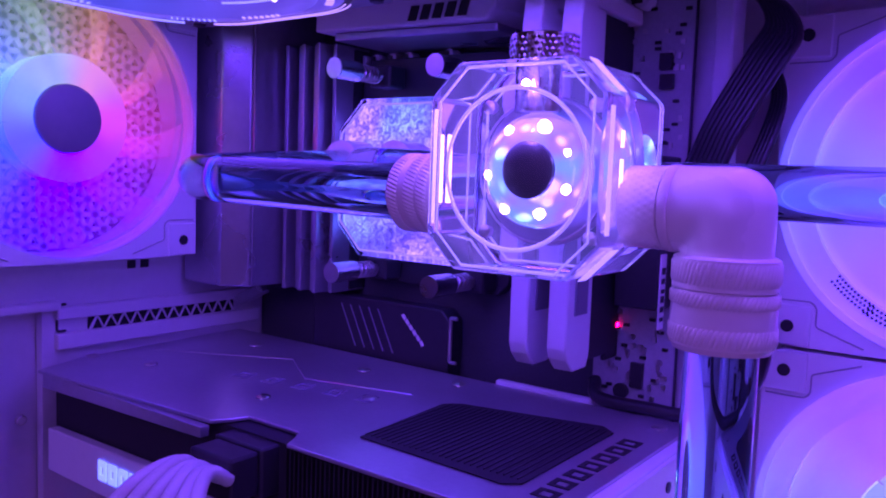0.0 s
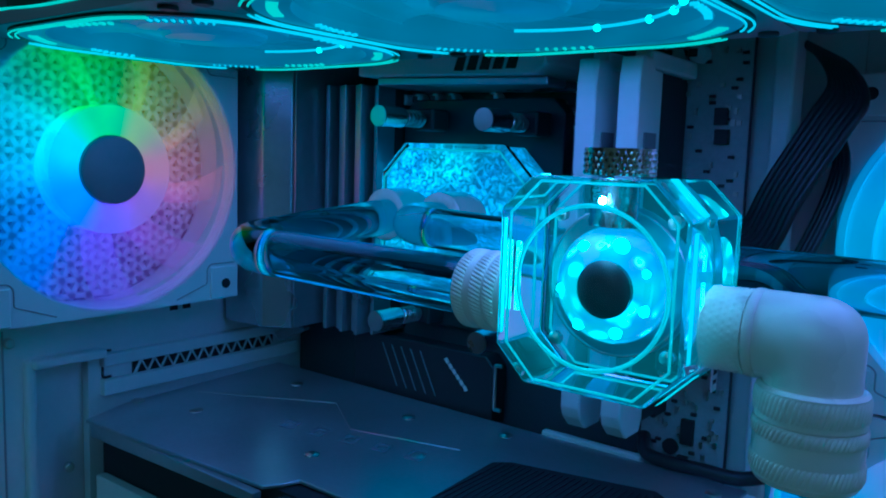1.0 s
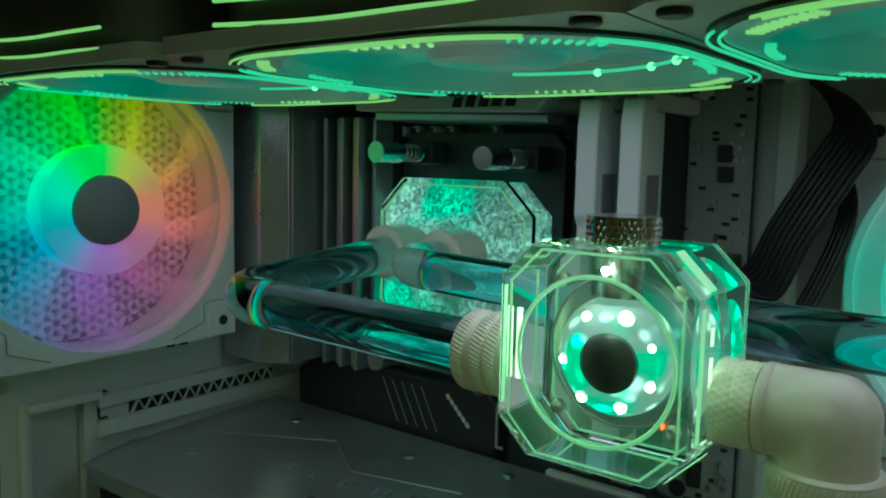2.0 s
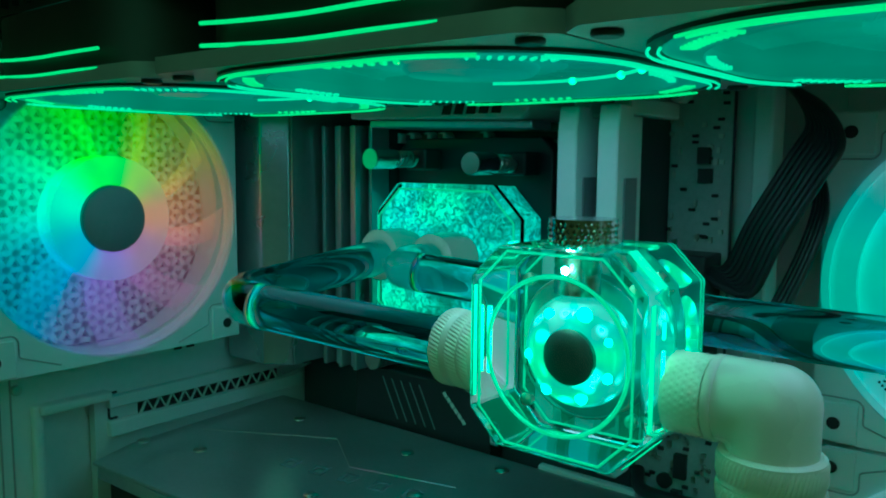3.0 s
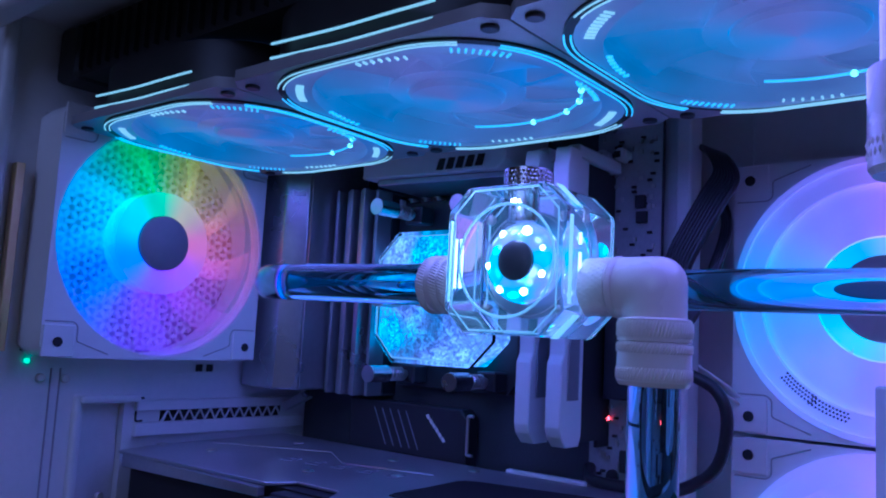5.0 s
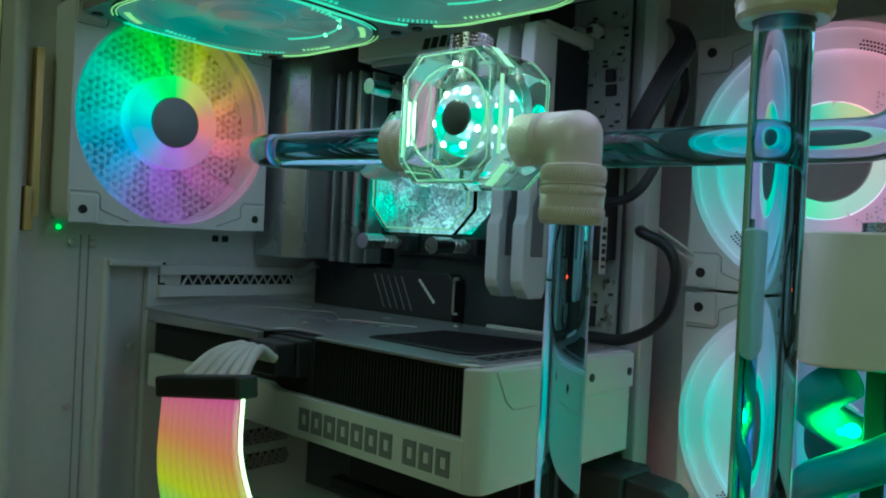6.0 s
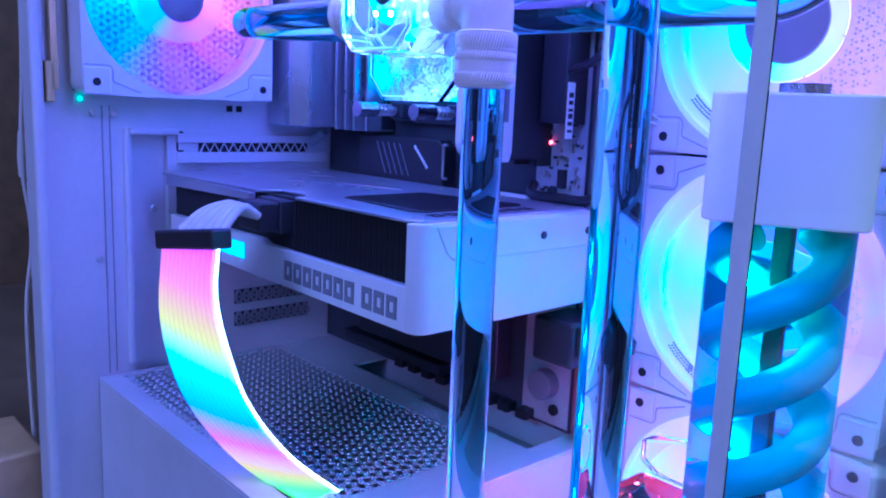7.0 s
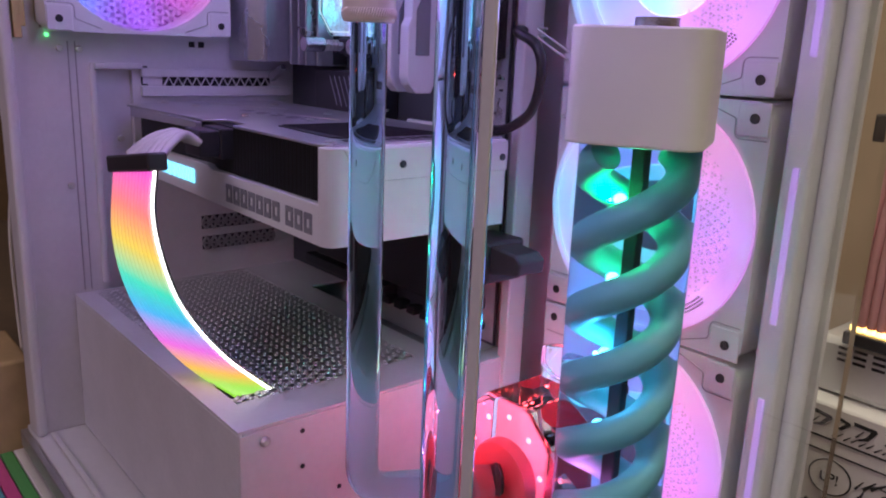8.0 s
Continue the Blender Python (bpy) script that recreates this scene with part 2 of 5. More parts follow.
def painted_glint_rotor():
    """Polished translucent rotor whose LED glints are put into its emission as blotches."""
    m, n, l = mat("painted_glint_rotor")
    b = n["Principled BSDF"]
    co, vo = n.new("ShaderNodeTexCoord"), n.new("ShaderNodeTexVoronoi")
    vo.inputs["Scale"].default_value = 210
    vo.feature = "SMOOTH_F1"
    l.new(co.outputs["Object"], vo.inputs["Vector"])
    # Bright blotches imitate soft LED glows and their reflections on the ball.
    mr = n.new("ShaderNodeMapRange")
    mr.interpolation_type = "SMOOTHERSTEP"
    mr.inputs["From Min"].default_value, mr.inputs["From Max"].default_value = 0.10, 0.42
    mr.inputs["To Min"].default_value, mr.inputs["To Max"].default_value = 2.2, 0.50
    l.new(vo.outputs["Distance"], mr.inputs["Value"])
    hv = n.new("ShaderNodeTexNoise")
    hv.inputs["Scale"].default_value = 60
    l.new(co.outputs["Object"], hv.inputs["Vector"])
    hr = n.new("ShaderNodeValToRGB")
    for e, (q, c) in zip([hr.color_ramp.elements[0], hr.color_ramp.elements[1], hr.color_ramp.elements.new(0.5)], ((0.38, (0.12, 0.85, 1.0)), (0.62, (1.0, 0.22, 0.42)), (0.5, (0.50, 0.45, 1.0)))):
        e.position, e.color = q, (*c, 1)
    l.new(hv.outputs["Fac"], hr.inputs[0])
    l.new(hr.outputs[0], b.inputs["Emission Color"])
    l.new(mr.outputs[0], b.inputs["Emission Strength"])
    b.inputs["Base Color"].default_value = (0.10, 0.10, 0.13, 1)
    b.inputs["Metallic"].default_value = 0.0
    b.inputs["Roughness"].default_value = 0.1
    b.inputs["Coat Weight"].default_value = 0.5
    return m


ROTOR = painted_glint_rotor()


def fill_glow_film(name, color, strength, alpha):
    m = glow(name, color, strength)
    m.node_tree.nodes["Principled BSDF"].inputs["Alpha"].default_value = alpha
    return m


# Films added to fill the clear block and pump with glow.
BLOCKFILM = fill_glow_film("block_fill_film", (0.45, 0.75, 0.90), 0.30, 0.10)
PUMPFILM = fill_glow_film("pump_fill_film", (1.0, 0.04, 0.12), 0.45, 0.6)

# ---- shape helpers ----
AT = {}


def soften(bm):
    """Smooth shading on curved strips; edges between a large flat face and a small one stay sharp."""
    for f in bm.faces:
        f.smooth = True
    for e in bm.edges:
        if len(e.link_faces) == 2:
            a, b = (f.calc_area() + 1e-12 for f in e.link_faces)
            ang = e.calc_face_angle(0)
            e.smooth = ang < radians(50) and not (ang > radians(12) and max(a / b, b / a) > 4)


def thing(name, at, label, category, group="", m=None):
    ob = new(name)
    ob.empty_display_size = 0.01
    ob.matrix_world = m if m is not None else Matrix.Translation(at)
    AT[ob] = Vector(at)
    return tagged(ob, label, category, group)


def part(name, bm, material, parent, label="", smooth=True, shadow=True):
    """Links a bmesh, made in the same space as the parent's base point, as one mesh under a thing or part."""
    o = AT[parent]
    bmesh.ops.translate(bm, verts=bm.verts, vec=-o)
    me = bpy.data.meshes.new(name)
    soften(bm)
    bm.to_mesh(me)
    bm.free()
    me.materials.append(material)
    ob = new(name, me)
    ob.parent = parent
    ob.visible_shadow = shadow
    AT[ob] = o
    if label:
        ob["label"] = label
    return ob


def solid(name, bm, material, label, category="", kind="structure", group="", at=None, smooth=True, shadow=True):
    """A thing that is one mesh."""
    c = Vector(at) if at is not None else Vector((0, 0, 0))
    bmesh.ops.translate(bm, verts=bm.verts, vec=-c)
    me = bpy.data.meshes.new(name)
    soften(bm)
    bm.to_mesh(me)
    bm.free()
    me.materials.append(material)
    ob = new(name, me)
    ob.location = c
    ob.visible_shadow = shadow
    AT[ob] = c
    return tagged(ob, label, category, group, kind)


def box(x0, x1, y0, y1, z0, z1, bevel=0.0, seg=2, bm=None):
    b = bmesh.new()
    bmesh.ops.create_cube(b, size=1, matrix=Matrix.LocRotScale(((x0 + x1) / 2, (y0 + y1) / 2, (z0 + z1) / 2), None, (abs(x1 - x0), abs(y1 - y0), abs(z1 - z0))))
    if bevel:
        bmesh.ops.bevel(b, geom=list(b.edges), offset=bevel, segments=seg, affect="EDGES", profile=0.5)
    return merge(bm, b)


def merge(bm, b):
    if bm is None:
        return b
    tmp = bpy.data.meshes.new("tmp")
    b.to_mesh(tmp)
    b.free()
    bm.from_mesh(tmp)
    bpy.data.meshes.remove(tmp)
    return bm


AXES = {"x": Matrix.Rotation(math.pi / 2, 4, "Y"), "y": Matrix.Rotation(-math.pi / 2, 4, "X"), "z": Matrix.Identity(4)}


def cyl(c, r, h0, h1, axis="z", n=32, bevel=0.0, r2=None, bm=None):
    """A rod about the axis through c, from h0 to h1 along the axis (absolute)."""
    b = bmesh.new()
    i = "xyz".index(axis)
    p = Vector(c)
    p[i] = (h0 + h1) / 2
    bmesh.ops.create_cone(b, cap_ends=True, segments=n, radius1=r, radius2=r if r2 is None else r2, depth=abs(h1 - h0), matrix=Matrix.Translation(p) @ AXES[axis])
    if bevel:
        caps = [e for e in b.edges if any(len(f.verts) > 4 for f in e.link_faces)]
        bmesh.ops.bevel(b, geom=caps, offset=bevel, segments=2, affect="EDGES", profile=0.5)
    return merge(bm, b)


def lathe(c, axis, profile, n=40, bm=None):
    """A turned body: profile of (radius, absolute height along the axis)."""
    b = bmesh.new()
    i = "xyz".index(axis)
    u, v = {"x": (1, 2), "y": (2, 0), "z": (0, 1)}[axis]
    rings = []
    for r, h in profile:
        ring = []
        for k in range(n):
            p = Vector(c)
            p[i] = h
            p[u] += r * math.cos(2 * math.pi * k / n)
            p[v] += r * math.sin(2 * math.pi * k / n)
            ring.append(b.verts.new(p))
        rings.append(ring)
    for a, d in zip(rings, rings[1:]):
        for k in range(n):
            b.faces.new((a[k], a[(k + 1) % n], d[(k + 1) % n], d[k]))
    b.faces.new(rings[0][::-1])
    b.faces.new(rings[-1])
    return merge(bm, b)


def sweep(points, r, n=16, closed=False, bm=None, flat=1.0):
    """A round rod along a polyline."""
    b = bmesh.new()
    pts = [Vector(p) for p in points]
    rings, normal = [], None
    m = len(pts)
    for k, p in enumerate(pts):
        if closed:
            d = (pts[(k + 1) % m] - pts[k - 1]).normalized()
        else:
            d = (pts[min(k + 1, m - 1)] - pts[max(k - 1, 0)]).normalized()
        if normal is None:
            normal = d.orthogonal().normalized()
        normal = (normal - d * normal.dot(d)).normalized()
        side = d.cross(normal)
        rings.append([b.verts.new(p + normal * (r * math.cos(a)) + side * (r * flat * math.sin(a))) for a in (2 * math.pi * j / n for j in range(n))])
    for k in range(m if closed else m - 1):
        a, d = rings[k], rings[(k + 1) % m]
        for j in range(n):
            b.faces.new((a[j], a[(j + 1) % n], d[(j + 1) % n], d[j]))
    if not closed:
        b.faces.new(rings[0][::-1])
        b.faces.new(rings[-1])
    bmesh.ops.recalc_face_normals(b, faces=b.faces)
    return merge(bm, b)


def curve(points, steps=8):
    """Smooth points through the given ones."""
    p = [Vector(q) for q in points]
    p = [2 * p[0] - p[1]] + p + [2 * p[-1] - p[-2]]
    out = []
    for i in range(1, len(p) - 2):
        for k in range(steps):
            t = k / steps
            out.append(0.5 * (2 * p[i] + (p[i + 1] - p[i - 1]) * t + (2 * p[i - 1] - 5 * p[i] + 4 * p[i + 1] - p[i + 2]) * t * t + (3 * p[i] - p[i - 1] - 3 * p[i + 1] + p[i + 2]) * t ** 3))
    return out + [p[-2]]


def bend(points, radius, steps=8):
    """A polyline whose inner corners are rounded."""
    p = [Vector(q) for q in points]
    out = [p[0]]
    for a, b, c in zip(p, p[1:], p[2:]):
        u, v = (a - b).normalized(), (c - b).normalized()
        s, e = b + u * radius, b + v * radius
        for k in range(steps + 1):
            t = k / steps
            out.append(s * (1 - t) ** 2 + b * 2 * t * (1 - t) + e * t * t)
    return out + [p[-1]]


def prism(outline, y0, y1, axis="y", bevel=0.0, bm=None):
    """A flat outline (pairs) given thickness along an axis."""
    b = bmesh.new()
    put = {"x": lambda u, v, h: (h, u, v), "y": lambda u, v, h: (u, h, v), "z": lambda u, v, h: (u, v, h)}[axis]
    f = b.faces.new([b.verts.new(put(u, v, y0)) for u, v in outline])
    ext = bmesh.ops.extrude_face_region(b, geom=[f])
    top = [g for g in ext["geom"] if isinstance(g, bmesh.types.BMVert)]
    bmesh.ops.translate(b, verts=top, vec=Vector(put(0, 0, y1 - y0)))
    bmesh.ops.recalc_face_normals(b, faces=b.faces)
    if bevel:
        bmesh.ops.bevel(b, geom=list(b.edges), offset=bevel, segments=2, affect="EDGES", profile=0.5)
    return merge(bm, b)


def open_mark(quad, stroke, h0, h1, axis):
    """A four-sided open mark: strokes of one width along the sides of the quad, thick along an axis."""
    put = {"y": lambda u, v, h: (u, h, v), "z": lambda u, v, h: (u, v, h)}[axis]
    q = [Vector(c) for c in quad]
    k = min((q[1] - q[0]).length, (q[2] - q[1]).length)
    mid = sum(q, Vector((0, 0))) / 4
    inner = [mid + (c - mid) * (1 - 2 * stroke / k) for c in q]
    b = bmesh.new()
    loops = [[b.verts.new(put(c.x, c.y, h)) for c in lo] for lo, h in ((q, h0), (q, h1), (inner, h1), (inner, h0))]
    for a, d in zip(loops, loops[1:] + loops[:1]):
        for i in range(4):
            b.faces.new((a[i], a[(i + 1) % 4], d[(i + 1) % 4], d[i]))
    bmesh.ops.recalc_face_normals(b, faces=b.faces)
    return b


def octagon(x0, x1, z0, z1, c):
    return [(x0 + c, z0), (x1 - c, z0), (x1, z0 + c), (x1, z1 - c), (x1 - c, z1), (x0 + c, z1), (x0, z1 - c), (x0, z0 + c)]


def frame_ring(outer, inner, h0, h1, bm=None):
    """A flat ring between two loops of as many points, thick along z."""
    b = bmesh.new()
    loops = [[b.verts.new((u, v, h)) for u, v in lo] for lo, h in ((outer, h0), (outer, h1), (inner, h1), (inner, h0))]
    n = len(outer)
    for i in range(4):
        a, d = loops[i], loops[(i + 1) % 4]
        for k in range(n):
            b.faces.new((a[k], a[(k + 1) % n], d[(k + 1) % n], d[k]))
    bmesh.ops.recalc_face_normals(b, faces=b.faces)
    return merge(bm, b)


def rounded(half, radius, n=64):
    """n points round a square with rounded corners, at even angles."""
    out = []
    for k in range(n):
        a = 2 * math.pi * (k + 0.5) / n
        c, s = math.cos(a), math.sin(a)
        lo, hi = 0.0, half * 1.5
        for _ in range(24):
            mid = (lo + hi) / 2
            x, y = abs(mid * c), abs(mid * s)
            q = half - radius
            d = math.hypot(max(x - q, 0), max(y - q, 0)) - radius if (x > q and y > q) else max(x, y) - half
            lo, hi = (mid, hi) if d < 0 else (lo, mid)
        out.append((lo * c, lo * s))
    return out


def ring_points(r, n=64):
    return [(r * math.cos(2 * math.pi * (k + 0.5) / n), r * math.sin(2 * math.pi * (k + 0.5) / n)) for k in range(n)]


def lattice(x0, x1, y0, y1, h0, h1, cell, width, inside, bm=None):
    """Thin bars in three directions with triangular holes between; inside(u, v) says where they run."""
    bm = bm or bmesh.new()
    cx, cy, reach = (x0 + x1) / 2, (y0 + y1) / 2, math.hypot(x1 - x0, y1 - y0) / 2
    for ang in (0, 60, 120):
        a = radians(ang)
        d, nn = Vector((math.cos(a), math.sin(a))), Vector((-math.sin(a), math.cos(a)))
        k = int(reach / cell) + 1
        for i in range(-k, k + 1):
            run, step = None, 0.0008
            t = -reach
            while t <= reach + step:
                p = Vector((cx, cy)) + nn * (i * cell) + d * t
                ok = inside(p.x, p.y) and t <= reach
                if ok and run is None:
                    run = t
                if not ok and run is not None:
                    if t - run > 0.002:
                        p0, p1 = Vector((cx, cy)) + nn * (i * cell) + d * run, Vector((cx, cy)) + nn * (i * cell) + d * t
                        w = nn * width / 2
                        vs = [bm.verts.new((q.x, q.y, h)) for h in (h0, h1) for q in (p0 - w, p1 - w, p1 + w, p0 + w)]
                        for f in ((0, 3, 2, 1), (4, 5, 6, 7), (0, 1, 5, 4), (1, 2, 6, 5), (2, 3, 7, 6), (3, 0, 4, 7)):
                            bm.faces.new([vs[j] for j in f])
                    run = None
                t += step
    return bm


def place(bm, m):
    bmesh.ops.transform(bm, matrix=m, verts=bm.verts)
    return bm


def knurl(c, axis, r, h0, h1, n=36, rows=3):
    """A knurled grip ring: a drum with rows of raised lozenges."""
    bm = cyl(c, r * 0.965, h0, h1, axis, 36)
    i = "xyz".index(axis)
    u, v = {"x": (1, 2), "y": (2, 0), "z": (0, 1)}[axis]
    step = (h1 - h0) / rows
    for j in range(rows):
        for k in range(n):
            a = 2 * math.pi * (k + 0.5 * (j % 2)) / n
            w = math.pi / n * 0.95
            h = h0 + step * (j + 0.5)
            quad = []
            for da, dh, rr in ((-w, 0, 0.96), (0, -step * 0.55, 0.96), (w, 0, 0.96), (0, step * 0.55, 0.96), (0, 0, 1.0)):
                p = Vector(c)
                p[i] = h + dh
                p[u] += r * rr * math.cos(a + da)
                p[v] += r * rr * math.sin(a + da)
                quad.append(bm.verts.new(p))
            for q in range(4):
                bm.faces.new((quad[q], quad[(q + 1) % 4], quad[4]))
    return bm


def twill(c, axis, r, h0, h1, n):
    """A grip ring: a drum whose skin runs in slanted ridges."""
    b = bmesh.new()
    i = "xyz".index(axis)
    u, v = {"x": (1, 2), "y": (2, 0), "z": (0, 1)}[axis]
    d = h1 - h0
    rows = []
    for h, lean, lift in ((h0, -0.06, 0.0), (h0 + d * 0.14, -0.042, 1.0), (h0 + d * 0.5, 0.0, 1.0), (h1 - d * 0.14, 0.042, 1.0), (h1, 0.06, 0.0)):
        row = []
        for k in range(n * 3):
            a = 2 * math.pi * k / (n * 3) + lean
            rr = r * (0.962 + (0.038 * lift if k % 3 else 0.0))
            q = Vector(c)
            q[i] = h
            q[u] += rr * math.cos(a)
            q[v] += rr * math.sin(a)
            row.append(b.verts.new(q))
        rows.append(row)
    for a, e in zip(rows, rows[1:]):
        for k in range(n * 3):
            b.faces.new((a[k], a[(k + 1) % (n * 3)], e[(k + 1) % (n * 3)], e[k]))
    b.faces.new(rows[0][::-1])
    b.faces.new(rows[-1])
    return b


def elbow_body(c, r, back, down, heel, n=48):
    """A right-angle pipe corner from -x to -z about c: tight inside, rounded by heel on the outside."""
    b = bmesh.new()
    steps = 10
    lines = []
    for k in range(n):
        a = 2 * math.pi * k / n
        out, w = r * math.cos(a), r * math.sin(a)
        rho = 0.0006 + (heel - 0.0006) * (0.5 + 0.5 * math.cos(a))
        x1, z1 = c[0] + out, c[2] + out
        pts = [(c[0] - back, z1), (x1 - rho, z1)]
        for j in range(1, steps + 1):
            t = math.pi / 2 * j / steps
            pts.append((x1 - rho + rho * math.sin(t), z1 - rho + rho * math.cos(t)))
        pts.append((x1, c[2] - down))
        lines.append([b.verts.new((x, c[1] + w, z)) for x, z in pts])
    for a, d in zip(lines, lines[1:] + lines[:1]):
        for j in range(len(a) - 1):
            b.faces.new((a[j], a[j + 1], d[j + 1], d[j]))
    b.faces.new([ln[0] for ln in lines])
    b.faces.new([ln[-1] for ln in lines])
    bmesh.ops.recalc_face_normals(b, faces=b.faces)
    return b


# ---- the setting: room and case shell ----
solid("desk", box(-1.2, 1.2, -0.9, 0.62, 0.0, 0.04, 0.003), DESK, "dark brown laminate desk top under the computer")
solid("wall_back", box(-1.6, 1.6, 0.62, 0.66, -0.4, 1.6), WALLP, "beige painted wall behind the desk")
solid("wall_side", box(-1.24, -1.2, -1.6, 0.62, -0.4, 1.6), DARKWOOD, "dark brown boarded wall beside the desk")
solid("wall_front", box(-1.6, 1.6, -1.64, -1.6, -0.4, 1.6), WALLP, "beige wall of the room behind the viewer")
solid("wall_right", box(1.6, 1.64, -1.6, 0.66, -0.4, 1.6), WALLP, "beige wall at the far end of the room")
solid("floor", box(-1.6, 1.6, -1.6, 0.66, -0.44, -0.4), DESK, "dark floor of the room")
solid("ceiling", box(-1.6, 1.6, -1.6, 0.66, 1.6, 1.64), PAPER, "plain white ceiling of the room")

case = thing("computer_case", (-0.08, 0.24, 0.04), "white powder-coated tower case with its side glass off", "computer case")
# rear wall with an opening for the fan and a pocket
for y0, y1, z0, z1, dx in ((0.1335, 0.150, 0.0755, 0.5118, 0), (0.150, 0.268, 0.468, 0.5118, 0), (0.150, 0.268, 0.326, 0.352, 0), (0.150, 0.182, 0.0755, 0.326, 0), (0.206, 0.268, 0.0755, 0.326, 0), (0.268, 0.368, 0.0755, 0.5118, 0), (0.180, 0.208, 0.0755, 0.327, 0.006)):
    part("rear_panel", box(-0.300 - dx, -0.295 - dx, y0, y1, z0, z1), WHITE, case)
bm = lattice(-0.058, 0.058, -0.058, 0.058, -0.0015, 0.0015, 0.0069, 0.0022, lambda u, v: math.hypot(u, v) < 0.0575)
place(bm, Matrix(((0, 0, 1, -0.298), (1, 0, 0, 0.208), (0, 1, 0, 0.410), (0, 0, 0, 1))))
part("rear_grille", bm, WHITE, case, "triangle-pattern fan grille")
# Dark sheet added behind the grille so that its holes look unlit.
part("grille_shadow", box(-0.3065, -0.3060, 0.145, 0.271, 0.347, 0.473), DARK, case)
# pocket lip and step of the rear wall
part("pocket_lip", box(-0.2955, -0.288, 0.180, 0.2115, 0.327, 0.331, 0.001), WHITE, case)
part("pocket_side", box(-0.2955, -0.291, 0.178, 0.182, 0.180, 0.331, 0.001), WHITE, case)
bm = box(-0.298, -0.2915, 0.2115, 0.326, 0.3085, 0.3157, 0.0006)
box(-0.298, -0.2915, 0.2115, 0.326, 0.3219, 0.3275, 0.0006, bm=bm)
part("slot_cover_bar", bm, WHITE, case)
bm = sweep([(-0.2935, 0.2275 + k * 0.0034, 0.3219 if k % 2 else 0.3157) for k in range(25)], 0.0008, 6)
part("vent_strip", bm, WHITE, case, "strip of triangular vent holes")
# Dark sheet in place of the shade behind the triangular holes.
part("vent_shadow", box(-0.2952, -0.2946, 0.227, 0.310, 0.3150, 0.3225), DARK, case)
for zz in (0.2145, 0.1985):
    bm = lattice(0.252, 0.312, zz - 0.005, zz + 0.005, -0.001, 0.001, 0.0052, 0.0015, lambda u, v, z0=zz: 0.252 < u < 0.312 and abs(v - z0) < 0.005)
    place(bm, Matrix(((0, 0, 1, -0.2935), (1, 0, 0, 0), (0, 1, 0, 0), (0, 0, 0, 1))))
    tagged(part("slot_cover", bm, TABGREY, case, "perforated expansion slot cover"), kind="stuff")
    # Shade behind the perforation, put in as a dark sheet.
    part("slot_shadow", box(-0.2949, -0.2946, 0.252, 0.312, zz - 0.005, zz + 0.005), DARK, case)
part("slot_clip", sweep(bend([(-0.2945, 0.2165, 0.3165), (-0.2945, 0.2125, 0.3165), (-0.2945, 0.2125, 0.3285), (-0.2945, 0.2165, 0.3285)], 0.0012), 0.0006, 8), BLACK, case)
for yy, zz in ((0.1605, 0.3395), (0.1725, 0.339), (0.196, 0.28), (0.162, 0.25)):
    part("screw", cyl((0, yy, zz), 0.0022, -0.2952, -0.2925, "x", 12, 0.0005), NICKEL, case)
for yy in (0.1655, 0.1700):
    part("panel_seam", box(-0.2953, -0.2946, yy, yy + 0.0007, 0.1760, 0.3440), TABGREY, case)
for yy in (0.247, 0.254):
    part("slot", box(-0.2955, -0.2945, yy, yy + 0.0042, 0.3425, 0.3465), DARK, case)
# rear post, floor, top, tray
part("rear_post", box(-0.312, -0.290, 0.1265, 0.1334, 0.0755, 0.5115, 0.0025, 3), WHITE, case)
part("post_strip", box(-0.2945, -0.289, 0.1370, 0.1410, 0.352, 0.440, 0.0004), GOLD, case, "brass-coloured contact strip")
part("post_strip", box(-0.2945, -0.289, 0.1340, 0.1385, 0.345, 0.368, 0.0004), GOLD, case, "brass-coloured contact strip")
part("status_light", cyl((0, 0.1535, 0.3475), 0.0011, -0.2948, -0.2934, "x", 12), LEDG, case, "small green light")
part("bottom_panel", box(-0.318, 0.140, 0.1262, 0.372, 0.062, 0.075, 0.001), WHITE, case)
part("bottom_rail", box(-0.289, 0.128, 0.1345, 0.1375, 0.0752, 0.0785, 0.0006), WHITE, case)
part("bottom_trim", box(-0.318, 0.140, 0.1215, 0.1260, 0.060, 0.0725, 0.0006), SILVER, case)
part("top_panel", box(-0.318, 0.140, 0.112, 0.372, 0.512, 0.522, 0.002), WHITE, case)
part("top_rail", box(-0.290, 0.140, 0.112, 0.124, 0.500, 0.5115, 0.002), WHITE, case)
part("motherboard_tray", box(-0.295, -0.049, 0.3365, 0.340, 0.0752, 0.5118), WHITE, case)
part("tray_rail", box(-0.0475, -0.0405, 0.326, 0.340, 0.0752, 0.5118, 0.001), WHITE, case)
part("back_cover", box(-0.2948, -0.0262, 0.3685, 0.372, 0.0752, 0.5118), WHITE, case)
part("side_panel", box(-0.026, 0.1185, 0.3685, 0.372, 0.0752, 0.5118), WHITE, case)
part("side_column", box(0.1000, 0.112, 0.344, 0.3682, 0.0752, 0.5118, 0.0015), WHITE, case)
for z0, z1 in ((0.352, 0.46), (0.236, 0.306), (0.11, 0.2)):
    # Slits hold no lamp; their violet gleam is emission.
    part("column_slot", box(0.1050, 0.1078, 0.3432, 0.3439, z0, z1), SLOTGLEAM, case, "slot with a violet gleam put in as emission")
part("front_pillar", lathe((0.1160, 0.3560, 0), "z", [(0.0042, 0.0752), (0.0042, 0.5118)], 32), WHITE, case)
